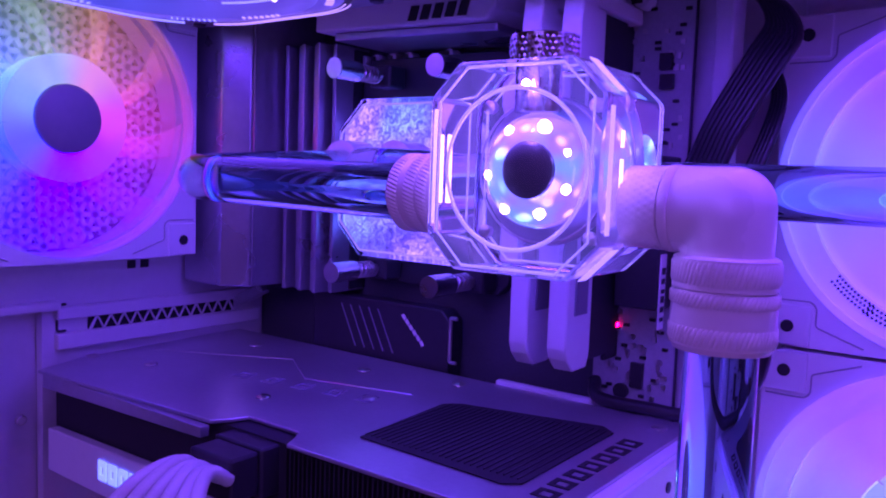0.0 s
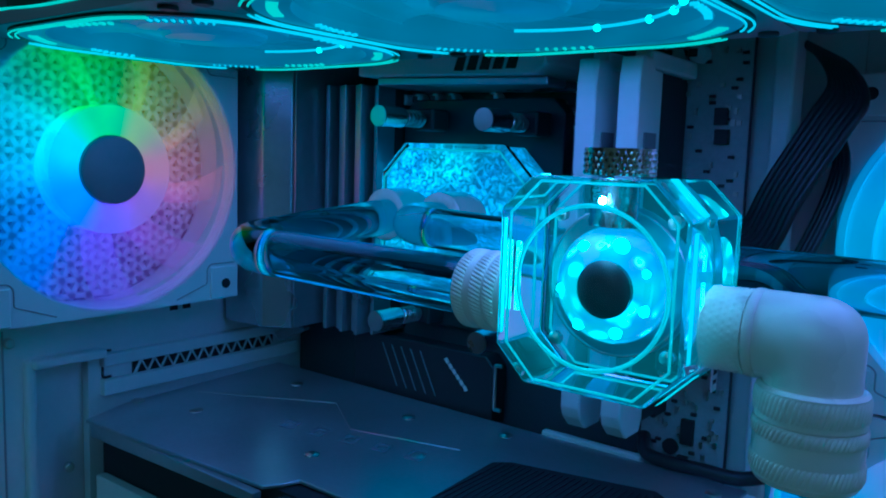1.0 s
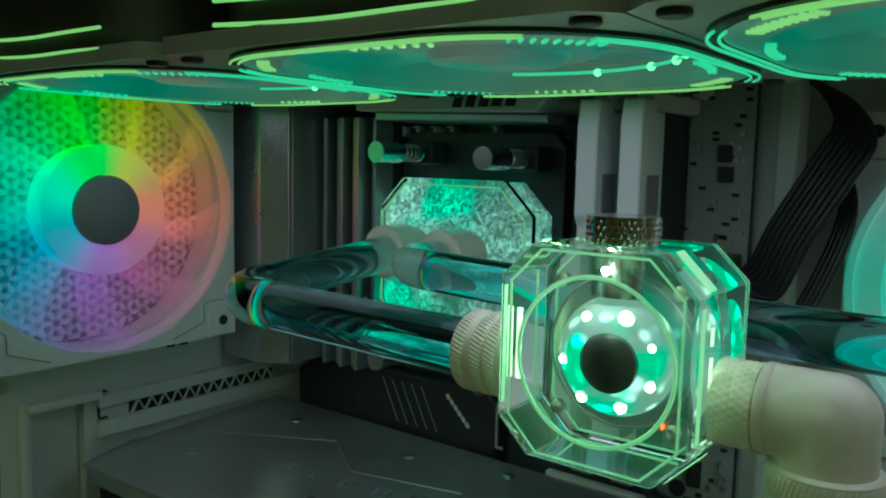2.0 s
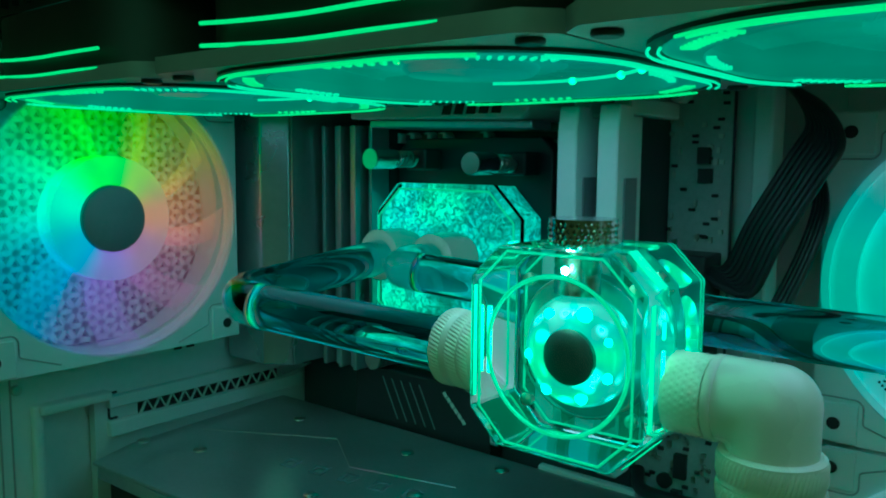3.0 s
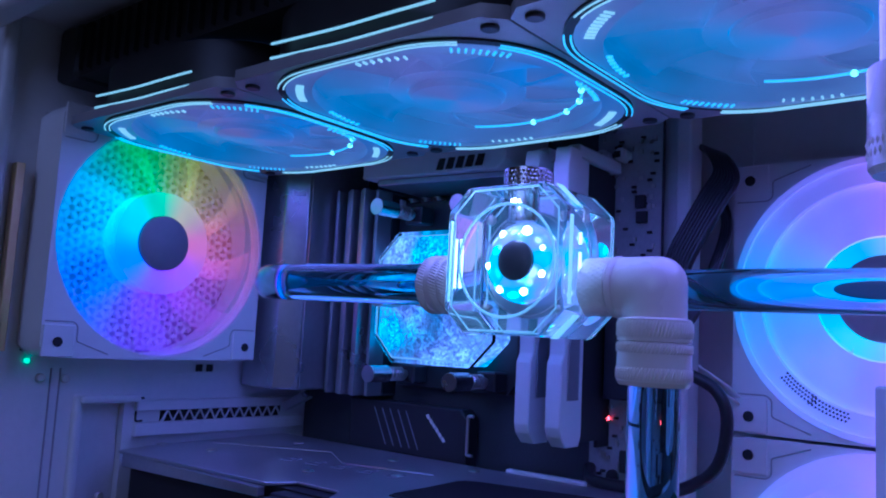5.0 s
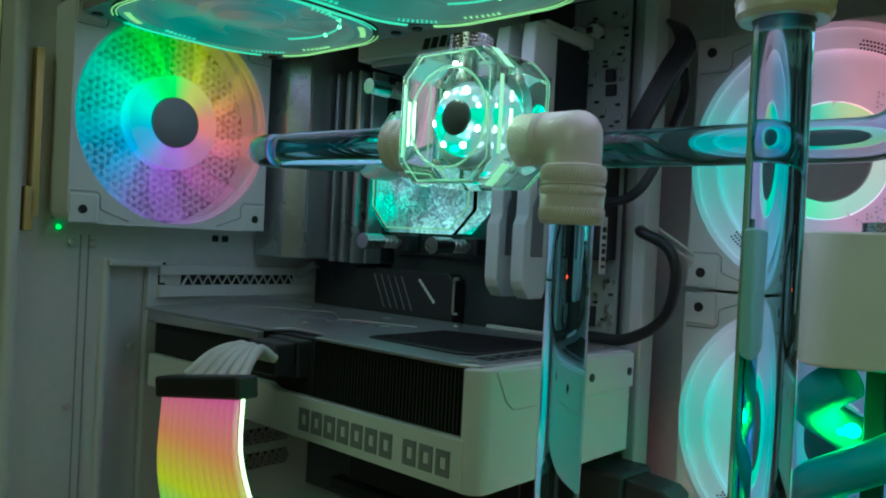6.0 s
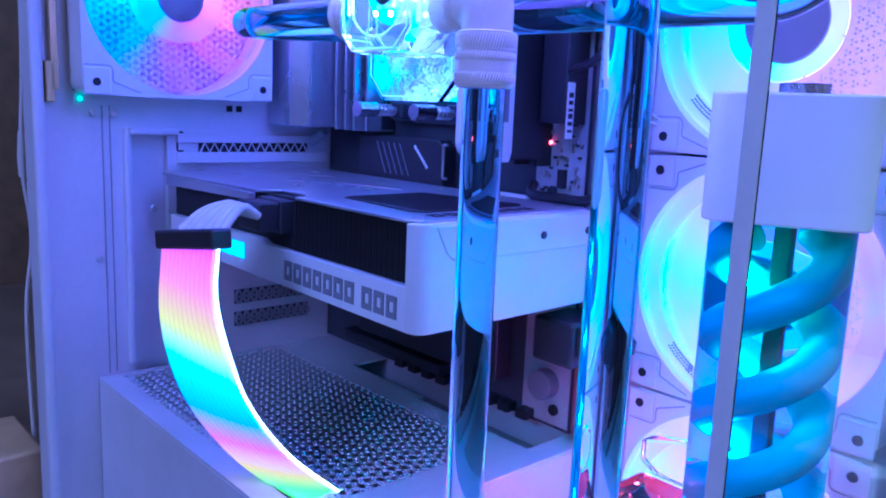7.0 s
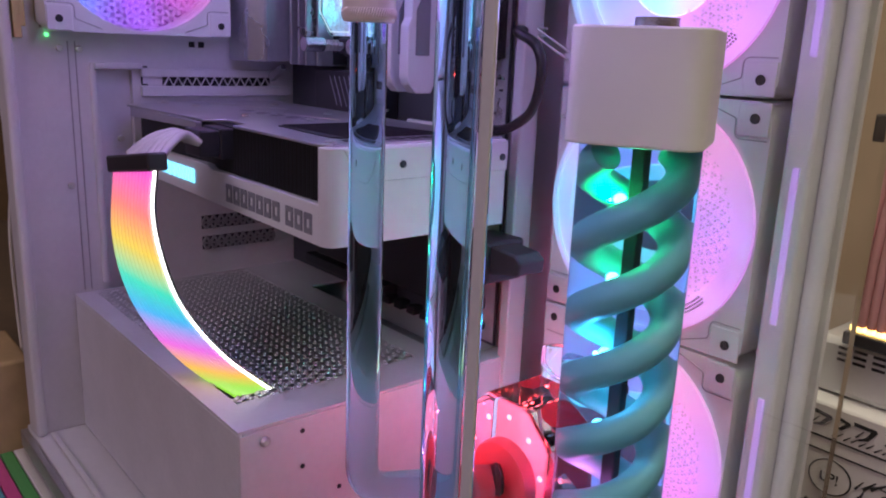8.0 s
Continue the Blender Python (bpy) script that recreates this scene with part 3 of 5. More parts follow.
for fx in (-0.28, 0.1):
    for fy in (0.158, 0.34):
        part("foot", cyl((fx, fy, 0), 0.014, 0.040, 0.0618, "z", 24, 0.002), BLACK, case)

pane = thing("glass_panel", (0.1305, 0.25, 0.0765), "clear tempered glass front panel with a ground edge", "glass panel")
part("pane", box(0.1285, 0.1325, 0.1415, 0.371, 0.0765, 0.5105), PANE, pane, shadow=False)
part("ground_edge", box(0.1286, 0.1324, 0.1405, 0.1414, 0.0765, 0.5105, 0.0003), GLASSEDGE, pane, "grey ground glass edge")

# power supply cover under the graphics card
shroud = thing("power_supply_cover", (-0.17, 0.24, 0.0755), "white metal power supply cover with triangular vents", "cover")
bm = box(-0.2945, -0.044, 0.159, 0.1615, 0.0756, 0.1725, 0.0006)
part("side_wall", bm, WHITE, shroud)
part("front_wall", box(-0.0465, -0.044, 0.1617, 0.335, 0.0756, 0.1725, 0.0006), WHITE, shroud)
X0, X1, Y0, Y1 = -0.288, -0.072, 0.172, 0.284
for x0, x1, y0, y1 in ((-0.2945, -0.044, 0.159, Y0), (-0.2945, X0, Y0, Y1), (X1, -0.044, Y0, Y1), (-0.2945, -0.150, Y1, 0.305), (-0.150, -0.044, Y1, 0.300), (-0.2945, -0.225, 0.305, 0.3363), (-0.058, -0.044, 0.300, 0.3363)):
    part("top_plate", box(x0, x1, y0, y1, 0.1727, 0.1742), WHITE, shroud)
hole = lambda u, v: -0.098 < u < -0.0795 and 0.172 < v < 0.1955
bm = lattice(X0, X1, Y0, Y1, 0.1729, 0.1741, 0.0056, 0.0025, lambda u, v: X0 < u < X1 and Y0 < v < Y1 and not hole(u, v))
part("vent_lattice", bm, WHITE, shroud, "triangular perforation")
part("inner_floor", box(-0.29, -0.047, 0.163, 0.334, 0.156, 0.158), TABGREY, shroud)
part("corner_flange", box(-0.0438, -0.0433, 0.1595, 0.1685, 0.0766, 0.1715), WHITE, shroud)
part("screw", lathe((0, 0.1728, 0.1655), "x", [(0.0026, -0.044), (0.0026, -0.0432), (0.0014, -0.0422)], 20), NICKEL, shroud)
for yy, zz in ((0.1928, 0.1654), (0.1928, 0.1462), (0.2143, 0.1276)):
    part("screw_hole", cyl((0, yy, zz), 0.0013, -0.0439, -0.0436, "x", 12), DARK, shroud)

# ---- fans ----


def fan_body(root, glowing, frame_mat, hub_r, blades, outer, hub_mat, rim=True, plate=(-0.0249, -0.0235), ring=0.0075, ring_mat=None):
    part("frame", frame_ring(outer, ring_points(0.0578), -0.025, 0.0), frame_mat, root)
    if rim:
        part("rim", frame_ring(ring_points(0.0592), ring_points(0.0566), -0.004, 0.0022), glowing, root)
    part("hub", lathe((0, 0, 0), "z", [(hub_r, -0.018), (hub_r, -0.0035), (hub_r - 0.0015, -0.0022), (0.001, -0.0018)], 40), hub_mat, root)
    part("hub_ring", frame_ring(ring_points(hub_r + ring), ring_points(hub_r + 0.0003), -0.016, -0.0045), ring_mat or glowing, root)
    b = bmesh.new()
    rows = []
    for i in range(9):
        r = hub_r + ring - 0.0015 + (0.0562 - hub_r - ring + 0.0015) * i / 8
        row = []
        for j in range(7):
            w = (j / 6 - 0.5)
            a = w * 2 * math.pi / blades * 1.4 + 0.25 * (i / 8) ** 1.3
            row.append(b.verts.new((r * math.cos(a), r * math.sin(a), -0.0105 + w * 0.010 * (1 - 0.3 * i / 8))))
        rows.append(row)
    for a, d in zip(rows, rows[1:]):
        for j in range(6):
            b.faces.new((a[j], a[j + 1], d[j + 1], d[j]))
    ext = bmesh.ops.extrude_face_region(b, geom=list(b.faces))
    bmesh.ops.translate(b, verts=[g for g in ext["geom"] if isinstance(g, bmesh.types.BMVert)], vec=(0, 0, 0.0012))
    bmesh.ops.recalc_face_normals(b, faces=b.faces)
    me = bpy.data.meshes.new("blade")
    b.to_mesh(me)
    b.free()
    me.materials.append(glowing)
    me.shade_smooth()
    for k in range(blades):
        c = me.copy()
        c.transform(Matrix.Rotation(2 * math.pi * k / blades, 4, "Z"))
        ob = new("blade", c)
        ob.parent = root
        AT[ob] = AT[root]
    part("motor_plate", cyl((0, 0, 0), 0.0575, *plate, "z", 48), glowing, root) if plate else None


def corner_marks(root, mount):
    for sx in (-1, 1):
        for sy in (-1, 1):
            p = part("corner_pad", box(sx * 0.0595 - 0.0075 - sx * 0.0075, sx * 0.0595 + 0.0075 - sx * 0.0075, sy * 0.052 - 0.0075, sy * 0.052 + 0.0075, 0.0001, 0.0012, 0.0005), mount, root)
            edge = [(sx * 0.0585, sy * 0.0430, 0.0001), (sx * 0.0450, sy * 0.0430, 0.0001), (sx * 0.0430, sy * 0.0450, 0.0001), (sx * 0.0430, sy * 0.0520, 0.0001), (sx * 0.0270, sy * 0.0578, 0.0001)]
            part("engraved_line", sweep(bend(edge, 0.0012, 4), 0.0003, 6), TABGREY, p)
            part("screw_hole", cyl((sx * 0.0525, sy * 0.0525, 0), 0.0023, 0.0008, 0.0016, "z", 16), DARK, p)


origin = (0, 0, 0)
m_rear = Matrix(((0, 0, 1, -0.2712), (1, 0, 0, 0.208), (0, 1, 0, 0.410), (0, 0, 0, 1)))
rear_fan = thing("case_fan", origin, "white rear case fan lit in rainbow colours", "fan", "", m_rear)
fan_body(rear_fan, REARGLOW, FANWHITE, 0.0142, 9, rounded(0.060, 0.006), GREYTXT, rim=False, plate=(), ring=0.0125, ring_mat=REARRING)
corner_marks(rear_fan, FANWHITE)
part("outer_ring", frame_ring(ring_points(0.0585), ring_points(0.0555), -0.004, 0.0006), REARGLOW, rear_fan)

m_side = lambda z: Matrix(((1, 0, 0, 0.0338), (0, 0, -1, 0.3425), (0, 1, 0, z), (0, 0, 0, 1)))
side = thing("case_fan", origin, "white side case fan with a glowing pink and blue rotor", "fan", "side intake fans", m_side(0.3940))
fan_body(side, SIDEGLOW, FANWHITE, 0.0180, 7, rounded(0.060, 0.006), TABGREY, ring_mat=SIDERING)
part("rotor_face", frame_ring(ring_points(0.0566), ring_points(0.0262), -0.0052, -0.0040), SIDEGLOW, side, "smooth lit rotor face")
corner_marks(side, FANWHITE)
holes = bmesh.new()
for a0, r0 in ((222, 0.0520), (238, 0.0525), (58, 0.0515), (300, 0.0522)):
    for i in range(11):
        for j in range(3):
            a, r = radians(a0 + i * 1.7 + 0.85 * (j % 2)), r0 - j * 0.0016
            cyl((r * math.cos(a), r * math.sin(a), 0), 0.0005, 0.0003, 0.0008, "z", 6, bm=holes)
dots = bmesh.new()
for i in range(14):
    for j in range(5):
        a, r = radians(-62 + i * 8.6 + 4.3 * (j % 2)), 0.0445 - j * 0.0036
        for q in range(3):
            x, y = r * math.cos(a) + 0.0011 * math.cos(q * 2.094), r * math.sin(a) + 0.0011 * math.sin(q * 2.094)
            cyl((x, y, 0), 0.00058, -0.0041, -0.0037, "z", 6, bm=dots)
tagged(part("perforation", dots, FANWHITE, side), kind="stuff")
holes_ring = part("perforated_band", frame_ring(ring_points(0.0566), ring_points(0.0480), -0.0030, 0.0005), SIDEGLOW, side)
tagged(part("perforation", holes, DARK, holes_ring), kind="stuff")
for z in (0.2725, 0.1510):
    copy_thing(side, m_side(z))

m_top = lambda x: Matrix(((1, 0, 0, x), (0, -1, 0, 0.208), (0, 0, -1, 0.456), (0, 0, 0, 1)))
top = thing("radiator_fan", origin, "radiator fan with cyan light strips round its rounded frame", "fan", "radiator fans under the top", m_top(-0.207))
fan_body(top, TOPGLOW, RADI, 0.0185, 9, rounded(0.0585, 0.039), TOPGLOW, rim=False, plate=(-0.0172, -0.0165))
part("inner_wall", frame_ring(ring_points(0.0577), ring_points(0.0570), -0.0165, -0.0010), TOPGLOW, top)
for off in (0.0582, 0.0562):
    loop = rounded(off, 0.0385 - (0.0582 - off), 128)
    for q in range(4):
        pts = [Vector((*loop[(k + q * 32 - 14) % 128], 0.0008)) for k in range(29)]
        part("light_strip", sweep(pts, 0.00032, 6), STRIPL if q % 2 else STRIP, top, "lit strip")
for q in range(4):
    for k in range(7):
        a = radians(45 + 90 * q + 35 + (k - 3) * 3.3)
        r0, r1 = 0.0515, 0.0535
        c, s = math.cos(a), math.sin(a)
        b = sweep([(r0 * c, r0 * s, 0.0004), (r1 * c, r1 * s, 0.0004)], 0.0005, 6)
        part("light_dash", b, STRIP if q % 2 else STRIPL, top, "lit dash")
    for k in range(9):
        a = radians(45 + 90 * q + (k - 4) * 2.2)
        c, s = math.cos(a), math.sin(a)
        part("light_dash", sweep([(0.0570 * c, 0.0570 * s, 0.0004), (0.0600 * c, 0.0600 * s, 0.0004)], 0.00045, 6), STRIPL if q % 2 else STRIP, top, "lit dash")
arc = [(0.0465 * math.cos(radians(a)), 0.0465 * math.sin(radians(a)), -0.0046) for a in range(-118, -8, 5)]
part("light_arc", sweep(arc, 0.0005, 6), STRIP, top, "thin lit arc")
for a in (-84, -58, -40, -24):
    b = bmesh.new()
    bmesh.ops.create_icosphere(b, subdivisions=2, radius=0.0012, matrix=Matrix.Translation((0.0465 * math.cos(radians(a)), 0.0465 * math.sin(radians(a)), -0.0044)))
    part("led", b, LEDTOP, top, "bright light")
part("face_ring", frame_ring(rounded(0.0560, 0.0375), ring_points(0.0540), -0.003, 0.0002), TOPGLOW, top)
for zz in (-0.0045, -0.0098):
    part("side_strip", sweep(curve([(-0.037, 0.0592, zz - 0.002), (-0.02, 0.0602, zz - 0.0008), (0.0, 0.0605, zz), (0.02, 0.0605, zz), (0.038, 0.0602, zz)], 5), 0.0005, 6), STRIPL, top, "lit strip")
for sx in (-1, 1):
    for sy in (-1, 1):
        part("screw", cyl((sx * 0.0535, sy * 0.0535, 0), 0.0028, -0.0010, 0.0004, "z", 16, 0.0005), BLACK, top)
part("mount_plate", frame_ring(rounded(0.0606, 0.006), rounded(0.0575, 0.0385), -0.005, -0.0008), TABGREY, top)
for x in (-0.085, 0.037):
    copy_thing(top, m_top(x))
rad = thing("radiator", (-0.085, 0.208, 0.482), "black liquid-cooling radiator under the top panel", "radiator")
part("core", box(-0.268, 0.098, 0.152, 0.264, 0.4823, 0.508), RADI, rad)
for i in range(46):
    part("fin", box(-0.266 + i * 0.008, -0.2655 + i * 0.008, 0.1495, 0.1518, 0.484, 0.506), RADI, rad)
part("end_tank", box(-0.290, -0.2685, 0.150, 0.266, 0.4815, 0.5088, 0.003), RADI, rad)
part("end_tank", box(0.0985, 0.124, 0.150, 0.294, 0.4815, 0.5088, 0.003), RADI, rad)

# ---- motherboard and what sits on it ----
board = thing("motherboard", (-0.175, 0.333, 0.165), "dark motherboard with silver heatsinks and small parts", "motherboard")
part("circuit_board", box(-0.2945, -0.0555, 0.330, 0.3322, 0.176, 0.480), PCB, board)
part("printed_edge", box(-0.0895, -0.0558, 0.3293, 0.3299, 0.296, 0.478), PCBW, board, "silver printed border of the board")
part("printed_edge", box(-0.0895, -0.0558, 0.3293, 0.3299, 0.178, 0.2955), PCBW, board, "silver printed border of the board")
# rear connector cover and fins
part("connector_cover", prism([(-0.2905, 0.296), (-0.2905, 0.2755), (-0.262, 0.2755), (-0.251, 0.284), (-0.251, 0.3292), (-0.2905, 0.3292)], 0.335, 0.478, "z", 0.001), ALU, board, "grey metal cover over the rear sockets")
part("cover_front", box(-0.2495, -0.2485, 0.284, 0.329, 0.336, 0.476), ALU, board)
for i, (xx, y0) in enumerate(((-0.2455, 0.300), (-0.2405, 0.304), (-0.2345, 0.300), (-0.2300, 0.304), (-0.2245, 0.300), (-0.2195, 0.306))):
    part("heatsink_fin", box(xx, xx + 0.0022, y0, 0.3292, 0.334, 0.452, 0.0004), ALU, board)
part("fin_base", box(-0.2465, -0.2165, 0.318, 0.3290, 0.335, 0.451), DARK, board)
vr = part("regulator_cover", prism([(-0.2135, 0.4540), (-0.1225, 0.4515), (-0.1180, 0.456), (-0.1180, 0.478), (-0.2135, 0.478)], 0.2885, 0.3285, "y", 0.0008), FANWHITE, board, "silver-white regulator heatsink")
part("cover_step", prism([(-0.205, 0.4500), (-0.119, 0.4480), (-0.119, 0.4510), (-0.205, 0.4535)], 0.292, 0.3285, "y", 0.0006), ALU, board)
for k in range(5):
    part("lettering", prism([(-0.1602 + k * 0.0062, 0.4542), (-0.1560 + k * 0.0062, 0.4540), (-0.1543 + k * 0.0062, 0.4598), (-0.1582 + k * 0.0062, 0.4600)], 0.2878, 0.2884, "y"), INK, vr)
for xx in (-0.2170, -0.2085, -0.1980, -0.1885, -0.1650):
    p = part("capacitor", cyl((xx, 0, 0.4465), 0.0026, 0.3235, 0.3298, "y", 16, 0.0004), FANWHITE, board)
    part("capacitor_mark", box(xx - 0.0024, xx + 0.0003, 0.3230, 0.3234, 0.4450, 0.4480), BLACK, p)
for xx, zz in ((-0.0842, 0.4493), (-0.0842, 0.4385), (-0.0842, 0.4275), (-0.0842, 0.461), (-0.0745, 0.461)):
    p = part("capacitor", cyl((xx, 0, zz), 0.0033, 0.3225, 0.3298, "y", 20, 0.0004), FANWHITE, board)
    part("capacitor_mark", box(xx - 0.0028, xx + 0.0005, 0.3219, 0.3224, zz - 0.0015, zz + 0.0015), BLACK, p)
rng = random.Random(4)
for xx, zz, w, h in ((-0.0655, 0.438, 0.0048, 0.0062), (-0.0648, 0.4305, 0.0052, 0.0055), (-0.0700, 0.316, 0.005, 0.010), (-0.0712, 0.303, 0.0042, 0.006), (-0.0745, 0.356, 0.004, 0.004), (-0.064, 0.347, 0.004, 0.006)):
    part("chip", box(xx - w / 2, xx + w / 2, 0.3268, 0.3292, zz - h / 2, zz + h / 2, 0.0002), BLACK, board)
shared = []
for w, h in ((0.0012, 0.0022), (0.0022, 0.0012), (0.0016, 0.0016)):
    b = box(-w / 2, w / 2, 0.3281, 0.3292, -h / 2, h / 2)
    bmesh.ops.translate(b, verts=b.verts, vec=-AT[board])
    me = bpy.data.meshes.new("component")
    b.to_mesh(me)
    b.free()
    me.materials.append(BLACK if w > 0.002 else NICKEL)
    shared.append(me)
for k in range(230):
    ob = new("component", shared[k % 3])
    ob.parent = board
    if k < 180:
        ob.location = (rng.uniform(-0.088, -0.058), 0, rng.uniform(0.30, 0.475))
    else:
        ob.location = (rng.uniform(-0.24, -0.11), 0.001, rng.uniform(0.428, 0.446))
part("warning_light", cyl((-0.0803, 0, 0.3349), 0.0013, 0.3272, 0.3292, "y", 12), LEDR, board, "small red status light")
sock = part("socket_frame", prism(octagon(-0.2145, -0.1275, 0.341, 0.446, 0.006), 0.322, 0.3296, "y", 0.0006), BLACK, board)
m2 = part("drive_heatsink", prism([(-0.2415, 0.3315), (-0.1600, 0.3315), (-0.1555, 0.327), (-0.1555, 0.300), (-0.2415, 0.300)], 0.3185, 0.3292, "y", 0.0008), BLACK, board, "black drive heatsink with pale printed stripes")
for k in range(5):
    x0 = -0.222 + k * 0.006
    part("stripe", prism([(x0, 0.3275), (x0 + 0.0006, 0.3275), (x0 + 0.0106, 0.3075), (x0 + 0.010, 0.3075)], 0.3180, 0.3184, "y"), GREYTXT, m2)
for k in range(6):
    part("lettering", prism([(-0.1830 + k * 0.0022, 0.3265 - k * 0.0022), (-0.1815 + k * 0.0022, 0.3272 - k * 0.0022), (-0.1800 + k * 0.0022, 0.3250 - k * 0.0022), (-0.1815 + k * 0.0022, 0.3243 - k * 0.0022)], 0.3180, 0.3184, "y"), PAPER, m2)
part("drive_clip", sweep(bend([(-0.1500, 0.317, 0.329), (-0.1535, 0.317, 0.329), (-0.1535, 0.317, 0.309), (-0.150, 0.317, 0.309)], 0.001), 0.0009, 8), NICKEL, m2)
part("lever", prism([(-0.288, 0.324), (-0.268, 0.333), (-0.264, 0.329), (-0.284, 0.320)], 0.305, 0.309, "y", 0.0005), ALU, board)
# lower part of the board
part("lower_heatsink", box(-0.235, -0.100, 0.316, 0.3296, 0.196, 0.245, 0.001), BLACK, board)
for zz in (0.252, 0.188):
    part("expansion_slot", box(-0.255, -0.150, 0.318, 0.3294, zz - 0.0035, zz + 0.0035, 0.0006), BLACK, board)
part("chipset_disc", cyl((-0.0715, 0, 0.2012), 0.0085, 0.3215, 0.3296, "y", 28, 0.0006), GREYTXT, board)
for xx, zz in ((-0.0765, 0.3085), (-0.062, 0.24), (-0.0655, 0.187)):
    part("standoff_hole", cyl((xx, 0, zz), 0.0032, 0.3278, 0.3291, "y", 20), BLACK, board)
part("header_block", box(-0.0560, -0.0300, 0.296, 0.3250, 0.2260, 0.2495, 0.002), BLACK, board)
part("header_block", prism([(-0.0299, 0.2480), (-0.0120, 0.2465), (-0.0075, 0.2430), (-0.0085, 0.2360), (-0.0299, 0.2320)], 0.2990, 0.3180, "y", 0.001), BLACK, board)
for k in range(9):
    part("header_pin", box(-0.20 + k * 0.014, -0.192 + k * 0.014, 0.3215, 0.3296, 0.1775, 0.183, 0.0004), BLACK, board)
plug = part("main_power_socket", box(-0.0745, -0.0575, 0.312, 0.3290, 0.345, 0.402, 0.0008), BLACK, board)
lab = part("barcode_label", box(-0.0572, -0.0568, 0.3125, 0.318, 0.338, 0.366), PAPER, plug)
for k in range(6):
    part("barcode_line", box(-0.0567, -0.0566, 0.3135, 0.317, 0.341 + k * 0.0035, 0.3425 + k * 0.0035 + 0.0005 * (k % 3)), INK, lab)

ram = thing("memory_module", (-0.0895, 0.30, 0.3215), "white memory module with a stepped heat spreader", "memory module", "memory modules")
part("heat_spreader", prism([(0.2755, 0.3295), (0.2740, 0.3335), (0.2740, 0.360), (0.2762, 0.364), (0.2762, 0.412), (0.2740, 0.416), (0.2740, 0.446), (0.2755, 0.4545), (0.284, 0.4545), (0.286, 0.451), (0.2925, 0.451), (0.2925, 0.3295), (0.2905, 0.3250), (0.280, 0.3250)], -0.0970, -0.0895, "x", 0.0006), FANWHITE, ram)
part("recess", prism([(0.279, 0.345), (0.279, 0.368), (0.282, 0.374), (0.282, 0.402), (0.279, 0.408), (0.279, 0.430), (0.288, 0.430), (0.288, 0.345)], -0.0896, -0.0889, "x"), GREYTXT, ram, "darker inlaid panel")
part("top_clip", box(-0.0965, -0.090, 0.284, 0.3255, 0.4515, 0.4575, 0.0008), FANWHITE, ram)
part("circuit_strip", box(-0.0940, -0.0926, 0.2927, 0.3175, 0.326, 0.4512), BLACK, ram)
part("slot", box(-0.0968, -0.0950, 0.3176, 0.3296, 0.322, 0.454, 0.0004), BLACK, ram)
copy_thing(ram, Matrix.Translation(Vector((-0.0895 + 0.0155, 0.30, 0.3215))))

cpu = thing("water_block", (-0.172, 0.315, 0.355), "sparkling lit clear processor water block with clipped corners", "water block")
part("cold_plate", prism(octagon(-0.2118, -0.1322, 0.3548, 0.4248, 0.0135), 0.3085, 0.3215, "y", 0.0008), SPARKLE, cpu, "sparkling lit acrylic")
part("clear_cover", prism(octagon(-0.2125, -0.1315, 0.3540, 0.4256, 0.0138), 0.3035, 0.3080, "y", 0.001), ACRYL, cpu, "clear acrylic cover", shadow=False)
loop = octagon(-0.2098, -0.1342, 0.3568, 0.4228, 0.0128)
# Groove round the cover, its caught light put in as emission.
part("edge_line", sweep([(u, 0.3032, v) for u, v in loop], 0.0005, 6, True), GROOVE, cpu)
for xx in (-0.191, -0.161):
    p = part("fitting", lathe((xx, 0, 0.3945), "y", [(0.0095, 0.3030), (0.0095, 0.2975), (0.0112, 0.2968), (0.0112, 0.2830), (0.0102, 0.2820), (0.0080, 0.2818)], 36), IVORY, cpu, "ivory tube fitting")
for xx, zz in ((-0.1935, 0.4362), (-0.1395, 0.4345), (-0.1925, 0.3482), (-0.1388, 0.3478)):
    p = part("thumb_screw", knurl((xx, 0, zz), "y", 0.0046, 0.2810, 0.2945, 24, 4), CHROME, cpu, "knurled steel thumb screw")
    part("screw_cap", cyl((xx, 0, zz), 0.0044, 0.2803, 0.2809, "y", 24), NICKEL, p)
    hel = [(xx + 0.0033 * math.cos(a), 0.2945 + a / (2 * math.pi) * 0.0026, zz + 0.0033 * math.sin(a)) for a in (2 * math.pi * k / 12 for k in range(61))]
    part("spring", sweep(hel, 0.0006, 6), NICKEL, p)
    part("shaft", cyl((xx, 0, zz), 0.0021, 0.2945, 0.3220, "y", 12), NICKEL, p)
    part("bracket_arm", box(xx - 0.006, xx + 0.006, 0.3100, 0.3215, zz - 0.005, zz + 0.005, 0.001), BLACK, p)

# ---- graphics card ----
gpu = thing("graphics_card", (-0.17, 0.26, 0.2568), "white graphics card with a silver backplate and lit lettering", "graphics card")
nx0, nx1 = -0.1725, -0.1370
part("backplate", prism([(-0.2800, 0.1965), (nx0, 0.2025), (nx0 + 0.004, 0.2085), (nx0 + 0.006, 0.2145), (nx1 - 0.004, 0.2145), (nx1, 0.2080), (nx1 + 0.002, 0.2035), (-0.050, 0.2035), (-0.042, 0.2080), (-0.042, 0.3150), (-0.2965, 0.3150), (-0.2890, 0.2200)], 0.3030, 0.3045, "z", 0.0004), SILVER, gpu, "brushed silver backplate")
part("backplate_lip", prism([(-0.2796, 0.2965), (nx0, 0.2990), (nx0, 0.3029), (-0.2796, 0.3029)], 0.1985, 0.2022, "y", 0.0003), SILVER, gpu)
